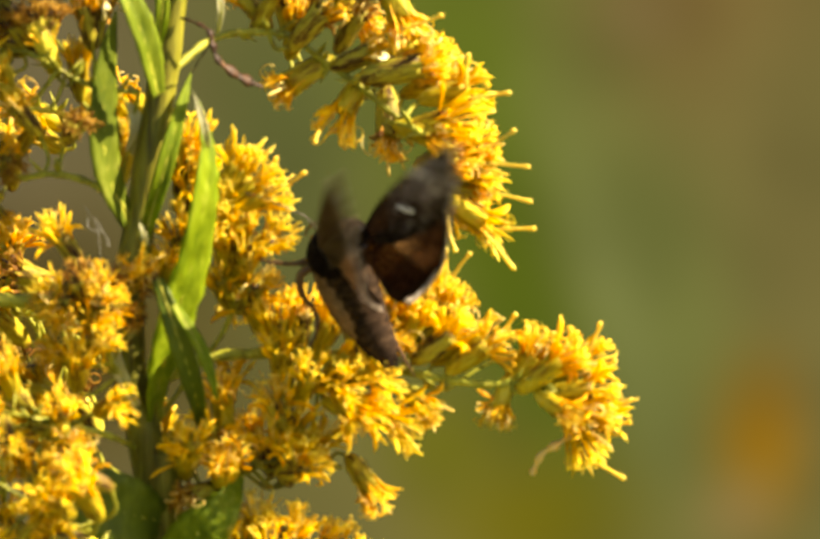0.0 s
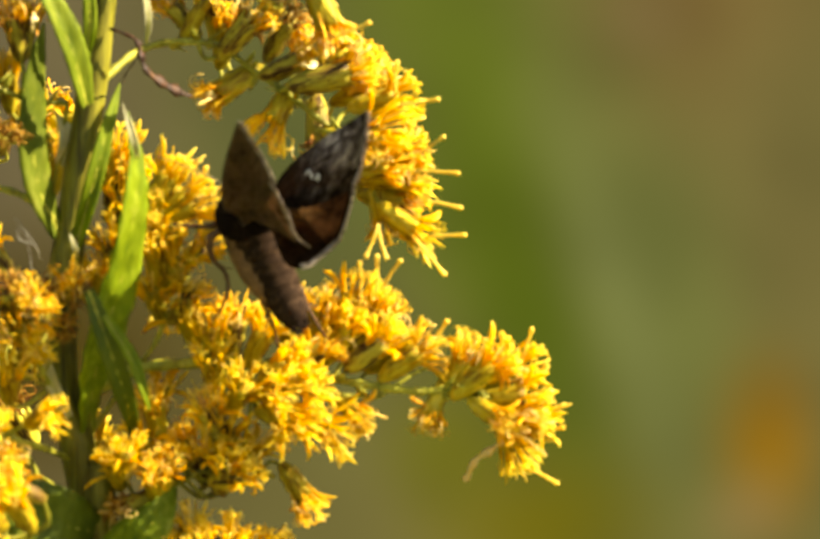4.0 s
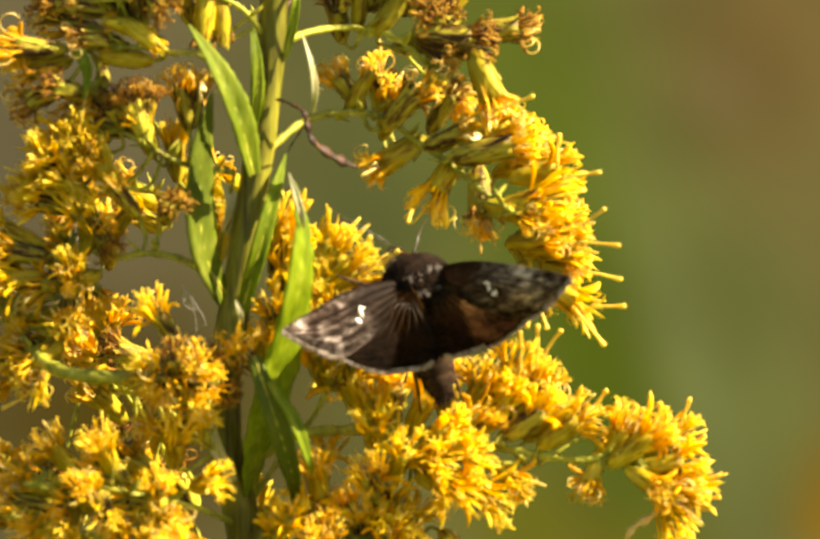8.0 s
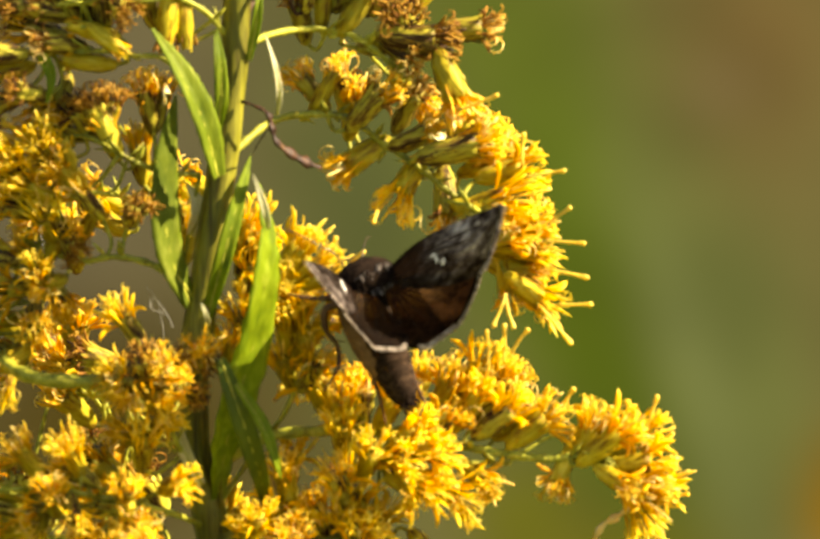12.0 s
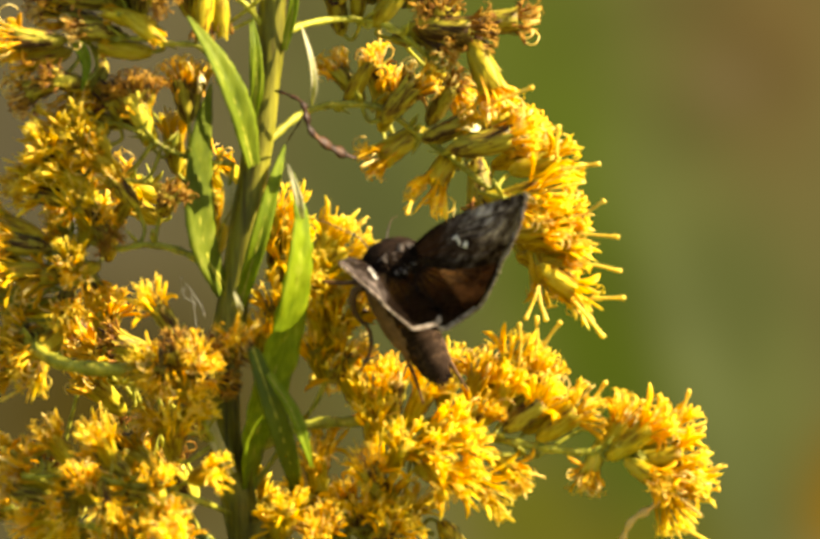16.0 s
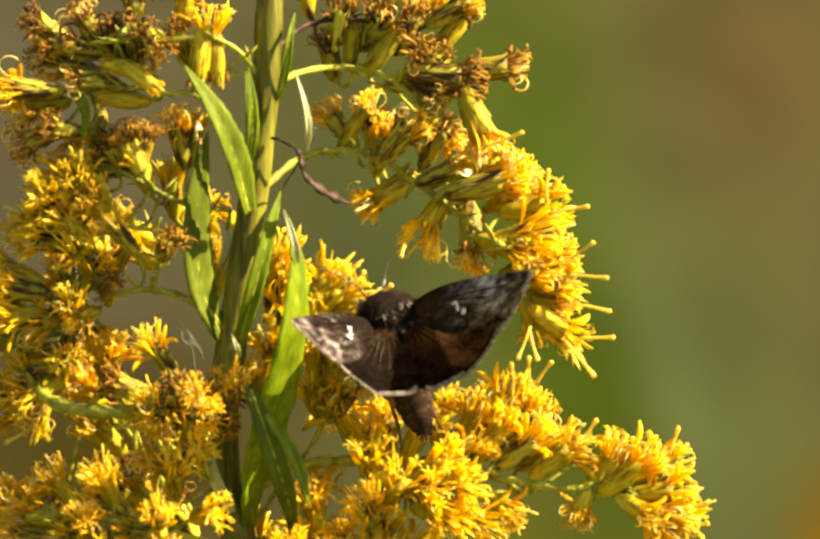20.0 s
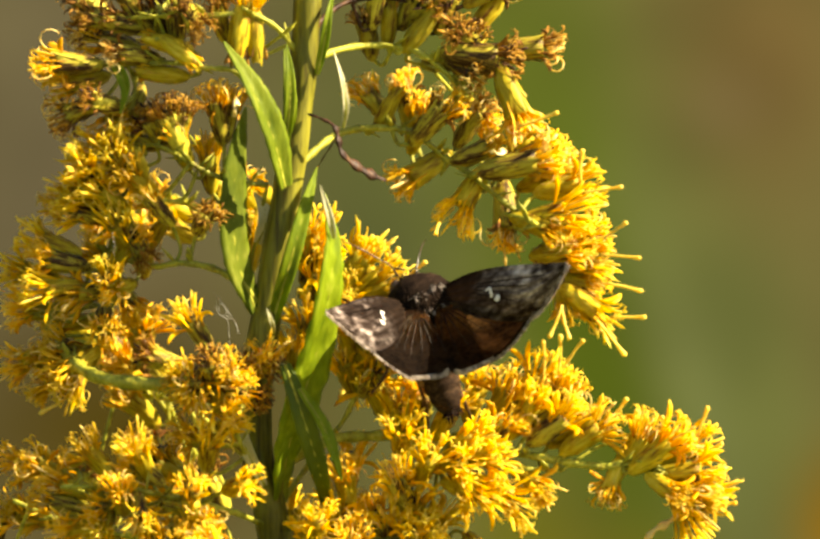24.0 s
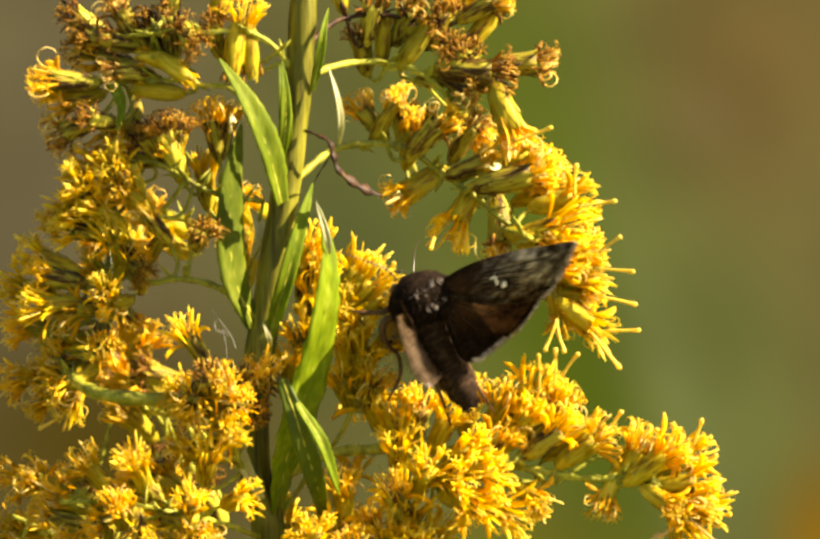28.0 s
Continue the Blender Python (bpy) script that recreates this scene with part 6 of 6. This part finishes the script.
        (12.9, wing_pose(-1, 58, 21, -12)), (13.1, wing_pose(-1, 59, 16, -2)), (13.3, wing_pose(-1, 58, 21, -12)), (13.5, wing_pose(-1, 57, 16, -10)),
        (13.7, wing_pose(-1, 58, 21, -12)), (13.9, wing_pose(-1, 59, 16, -2)), (14.1, wing_pose(-1, 58, 21, -12)), (14.3, wing_pose(-1, 57, 16, -10)),
        (14.5, wing_pose(-1, 58, 21, -12)), (15, wing_pose(-1, 71, 11, -12)), (15.5, wing_pose(-1, 71, 11, -12)), (16, wing_pose(-1, 63, 11, -16)),
        (16.5, wing_pose(-1, 63, 11, -16)), (17, wing_pose(-1, 59, 16, -2)), (17.5, wing_pose(-1, 59, 16, -2)), (18, wing_pose(-1, 57, 16, -10)),
        (18.5, wing_pose(-1, 41, 25, -12)), (19, wing_pose(-1, 41, 25, -12)), (19.5, wing_pose(-1, 41, 28, -15)), (20, wing_pose(-1, 41, 28, -15)),
        (20.5, wing_pose(-1, 41, 28, -15)), (21, wing_pose(-1, 40, 24, -12)), (21.5, wing_pose(-1, 40, 24, -12)), (21.9, wing_pose(-1, 40, 24, -12)),
        (22.3, wing_pose(-1, 40, 24, -12)), (22.7, wing_pose(-1, 40, 24, -12)), (23.1, wing_pose(-1, 40, 24, -12)), (23.5, wing_pose(-1, 41, 23, -14)),
        (24, wing_pose(-1, 41, 23, -14)), (24.7, wing_pose(-1, 49, 31, -14)), (25, wing_pose(-1, 49, 31, -14)), (25.2, wing_pose(-1, 63, 11, -16)),
        (25.4, wing_pose(-1, 71, 11, -12)), (25.5, wing_pose(-1, 38, 24, -9)), (25.8, wing_pose(-1, 71, 11, -12)), (26, wing_pose(-1, 54, 14, -9)),
        (26.3, wing_pose(-1, 71, 11, -12)), (26.6, wing_pose(-1, 52, 22, -7)), (26.7, wing_pose(-1, 59, 16, -2)), (27, wing_pose(-1, 84, 33, -2)),
        (27.2, wing_pose(-1, 59, 16, -2)), (27.4, wing_pose(-1, 38, 24, -9)), (27.5, wing_pose(-1, -92, 5, 0)), (27.8, wing_pose(-1, 91, 35, -27)),
        (27.9, wing_pose(-1, 71, 11, -12)), (28, wing_pose(-1, -92, 5, 0)),
    ])
    walk(wings["left"][1], [
        (0, wing_pose(-1, 90, 32, -3, 0.0003)), (0.1, wing_pose(-1, 38, 24, -9, 0.0003)), (0.2, wing_pose(-1, 84, 33, -2, 0.0003)), (0.3, wing_pose(-1, 71, 11, -12, 0.0003)),
        (0.4, wing_pose(-1, 23, 9, 1, 0.0003)), (0.5, wing_pose(-1, 91, 35, -27, 0.0003)), (0.6, wing_pose(-1, 52, 20, -11, 0.0003)), (0.7, wing_pose(-1, 71, 11, -12, 0.0003)),
        (0.8, wing_pose(-1, 65, 14, -8, 0.0003)), (0.9, wing_pose(-1, 38, 24, -9, 0.0003)), (1, wing_pose(-1, 91, 35, -27, 0.0003)), (1.1, wing_pose(-1, 71, 11, -12, 0.0003)),
        (1.2, wing_pose(-1, 91, 35, -27, 0.0003)), (1.3, wing_pose(-1, 58, 21, -12, 0.0003)), (1.4, wing_pose(-1, 52, 20, -11, 0.0003)), (1.5, wing_pose(-1, -92, 5, 0, 0.0003)),
        (1.6, wing_pose(-1, 71, 11, -12, 0.0003)), (1.7, wing_pose(-1, 63, 11, -16, 0.0003)), (1.8, wing_pose(-1, 91, 35, -27, 0.0003)), (1.9, wing_pose(-1, 71, 11, -12, 0.0003)),
        (2, wing_pose(-1, 65, 14, -8, 0.0003)), (2.1, wing_pose(-1, 58, 21, -12, 0.0003)), (2.2, wing_pose(-1, 71, 11, -12, 0.0003)), (2.3, wing_pose(-1, 58, 21, -12, 0.0003)),
        (2.4, wing_pose(-1, 23, 9, 1, 0.0003)), (2.5, wing_pose(-1, 71, 11, -12, 0.0003)), (2.6, wing_pose(-1, 71, 11, -12, 0.0003)), (2.7, wing_pose(-1, 52, 20, -11, 0.0003)),
        (2.8, wing_pose(-1, 91, 35, -27, 0.0003)), (2.9, wing_pose(-1, 58, 21, -12, 0.0003)), (3, wing_pose(-1, 38, 24, -9, 0.0003)), (3.1, wing_pose(-1, 84, 33, -2, 0.0003)),
        (3.2, wing_pose(-1, 71, 11, -12, 0.0003)), (3.3, wing_pose(-1, 52, 20, -11, 0.0003)), (3.4, wing_pose(-1, 91, 35, -27, 0.0003)), (3.5, wing_pose(-1, 58, 21, -12, 0.0003)),
        (3.6, wing_pose(-1, 38, 24, -9, 0.0003)), (3.7, wing_pose(-1, 84, 33, -2, 0.0003)), (3.8, wing_pose(-1, 71, 11, -12, 0.0003)), (3.9, wing_pose(-1, 52, 20, -11, 0.0003)),
        (4, wing_pose(-1, 91, 35, -27, 0.0003)), (4.1, wing_pose(-1, 58, 21, -12, 0.0003)), (4.2, wing_pose(-1, 38, 24, -9, 0.0003)), (4.3, wing_pose(-1, 84, 33, -2, 0.0003)),
        (4.4, wing_pose(-1, -92, 5, 0, 0.0003)), (4.5, wing_pose(-1, -92, 5, 0, 0.0003)), (4.6, wing_pose(-1, 58, 21, -12, 0.0003)), (4.7, wing_pose(-1, 23, 9, 1, 0.0003)),
        (4.8, wing_pose(-1, 58, 21, -12, 0.0003)), (4.9, wing_pose(-1, 63, 11, -16, 0.0003)), (5, wing_pose(-1, 69, 15, -27, 0.0003)), (5.1, wing_pose(-1, 71, 11, -12, 0.0003)),
        (5.2, wing_pose(-1, 23, 9, 1, 0.0003)), (5.3, wing_pose(-1, 91, 35, -27, 0.0003)), (5.4, wing_pose(-1, 71, 11, -12, 0.0003)), (5.5, wing_pose(-1, -92, 5, 0, 0.0003)),
        (5.6, wing_pose(-1, 71, 11, -12, 0.0003)), (5.7, wing_pose(-1, 38, 24, -9, 0.0003)), (5.8, wing_pose(-1, 71, 11, -12, 0.0003)), (5.9, wing_pose(-1, 63, 11, -16, 0.0003)),
        (6, wing_pose(-1, 69, 15, -27, 0.0003)), (6.1, wing_pose(-1, 58, 21, -12, 0.0003)), (6.2, wing_pose(-1, 23, 9, 1, 0.0003)), (6.3, wing_pose(-1, 52, 20, -11, 0.0003)),
        (6.4, wing_pose(-1, 38, 24, -9, 0.0003)), (6.5, wing_pose(-1, 52, 20, -11, 0.0003)), (6.6, wing_pose(-1, 58, 21, -12, 0.0003)), (6.8, wing_pose(-1, 71, 11, -12, 0.0003)),
        (7, wing_pose(-1, 50, 17, -33, 0.0003)), (7.3, wing_pose(-1, 71, 11, -12, 0.0003)), (7.5, wing_pose(-1, 23, 9, 1, 0.0003)), (7.6, wing_pose(-1, 71, 11, -12, 0.0003)),
        (7.8, wing_pose(-1, 59, 16, -2, 0.0003)), (8, wing_pose(-1, 23, 9, 1, 0.0003)), (8.3, wing_pose(-1, 50, 17, -33, 0.0003)), (8.4, wing_pose(-1, 52, 20, -11, 0.0003)),
        (8.7, wing_pose(-1, 59, 16, -2, 0.0003)), (9, wing_pose(-1, 38, 24, -9, 0.0003)), (9.2, wing_pose(-1, 52, 20, -11, 0.0003)), (9.5, wing_pose(-1, 38, 24, -9, 0.0003)),
        (10, wing_pose(-1, 52, 20, -11, 0.0003)), (10.5, wing_pose(-1, 52, 20, -11, 0.0003)), (10.8, wing_pose(-1, 38, 24, -9, 0.0003)), (11, wing_pose(-1, 52, 22, -7, 0.0003)),
        (11.5, wing_pose(-1, 58, 21, -12, 0.0003)), (12, wing_pose(-1, 58, 21, -12, 0.0003)), (12.5, wing_pose(-1, 57, 16, -10, 0.0003)), (12.7, wing_pose(-1, 57, 16, -10, 0.0003)),
        (12.9, wing_pose(-1, 58, 21, -12, 0.0003)), (13.1, wing_pose(-1, 59, 16, -2, 0.0003)), (13.3, wing_pose(-1, 58, 21, -12, 0.0003)), (13.5, wing_pose(-1, 57, 16, -10, 0.0003)),
        (13.7, wing_pose(-1, 58, 21, -12, 0.0003)), (13.9, wing_pose(-1, 59, 16, -2, 0.0003)), (14.1, wing_pose(-1, 58, 21, -12, 0.0003)), (14.3, wing_pose(-1, 57, 16, -10, 0.0003)),
        (14.5, wing_pose(-1, 58, 21, -12, 0.0003)), (15, wing_pose(-1, 71, 11, -12, 0.0003)), (15.5, wing_pose(-1, 71, 11, -12, 0.0003)), (16, wing_pose(-1, 63, 11, -16, 0.0003)),
        (16.5, wing_pose(-1, 63, 11, -16, 0.0003)), (17, wing_pose(-1, 59, 16, -2, 0.0003)), (17.5, wing_pose(-1, 59, 16, -2, 0.0003)), (18, wing_pose(-1, 57, 16, -10, 0.0003)),
        (18.5, wing_pose(-1, 41, 25, -12, 0.0003)), (19, wing_pose(-1, 41, 25, -12, 0.0003)), (19.5, wing_pose(-1, 41, 28, -15, 0.0003)), (20, wing_pose(-1, 41, 28, -15, 0.0003)),
        (20.5, wing_pose(-1, 41, 28, -15, 0.0003)), (21, wing_pose(-1, 40, 24, -12, 0.0003)), (21.5, wing_pose(-1, 40, 24, -12, 0.0003)), (21.9, wing_pose(-1, 40, 24, -12, 0.0003)),
        (22.3, wing_pose(-1, 40, 24, -12, 0.0003)), (22.7, wing_pose(-1, 40, 24, -12, 0.0003)), (23.1, wing_pose(-1, 40, 24, -12, 0.0003)), (23.5, wing_pose(-1, 41, 23, -14, 0.0003)),
        (24, wing_pose(-1, 41, 23, -14, 0.0003)), (24.7, wing_pose(-1, 49, 31, -14, 0.0003)), (25, wing_pose(-1, 49, 31, -14, 0.0003)), (25.2, wing_pose(-1, 63, 11, -16, 0.0003)),
        (25.4, wing_pose(-1, 71, 11, -12, 0.0003)), (25.5, wing_pose(-1, 38, 24, -9, 0.0003)), (25.8, wing_pose(-1, 71, 11, -12, 0.0003)), (26, wing_pose(-1, 54, 14, -9, 0.0003)),
        (26.3, wing_pose(-1, 71, 11, -12, 0.0003)), (26.6, wing_pose(-1, 52, 22, -7, 0.0003)), (26.7, wing_pose(-1, 59, 16, -2, 0.0003)), (27, wing_pose(-1, 84, 33, -2, 0.0003)),
        (27.2, wing_pose(-1, 59, 16, -2, 0.0003)), (27.4, wing_pose(-1, 38, 24, -9, 0.0003)), (27.5, wing_pose(-1, -92, 5, 0, 0.0003)), (27.8, wing_pose(-1, 91, 35, -27, 0.0003)),
        (27.9, wing_pose(-1, 71, 11, -12, 0.0003)), (28, wing_pose(-1, -92, 5, 0, 0.0003)),
    ])


motions()
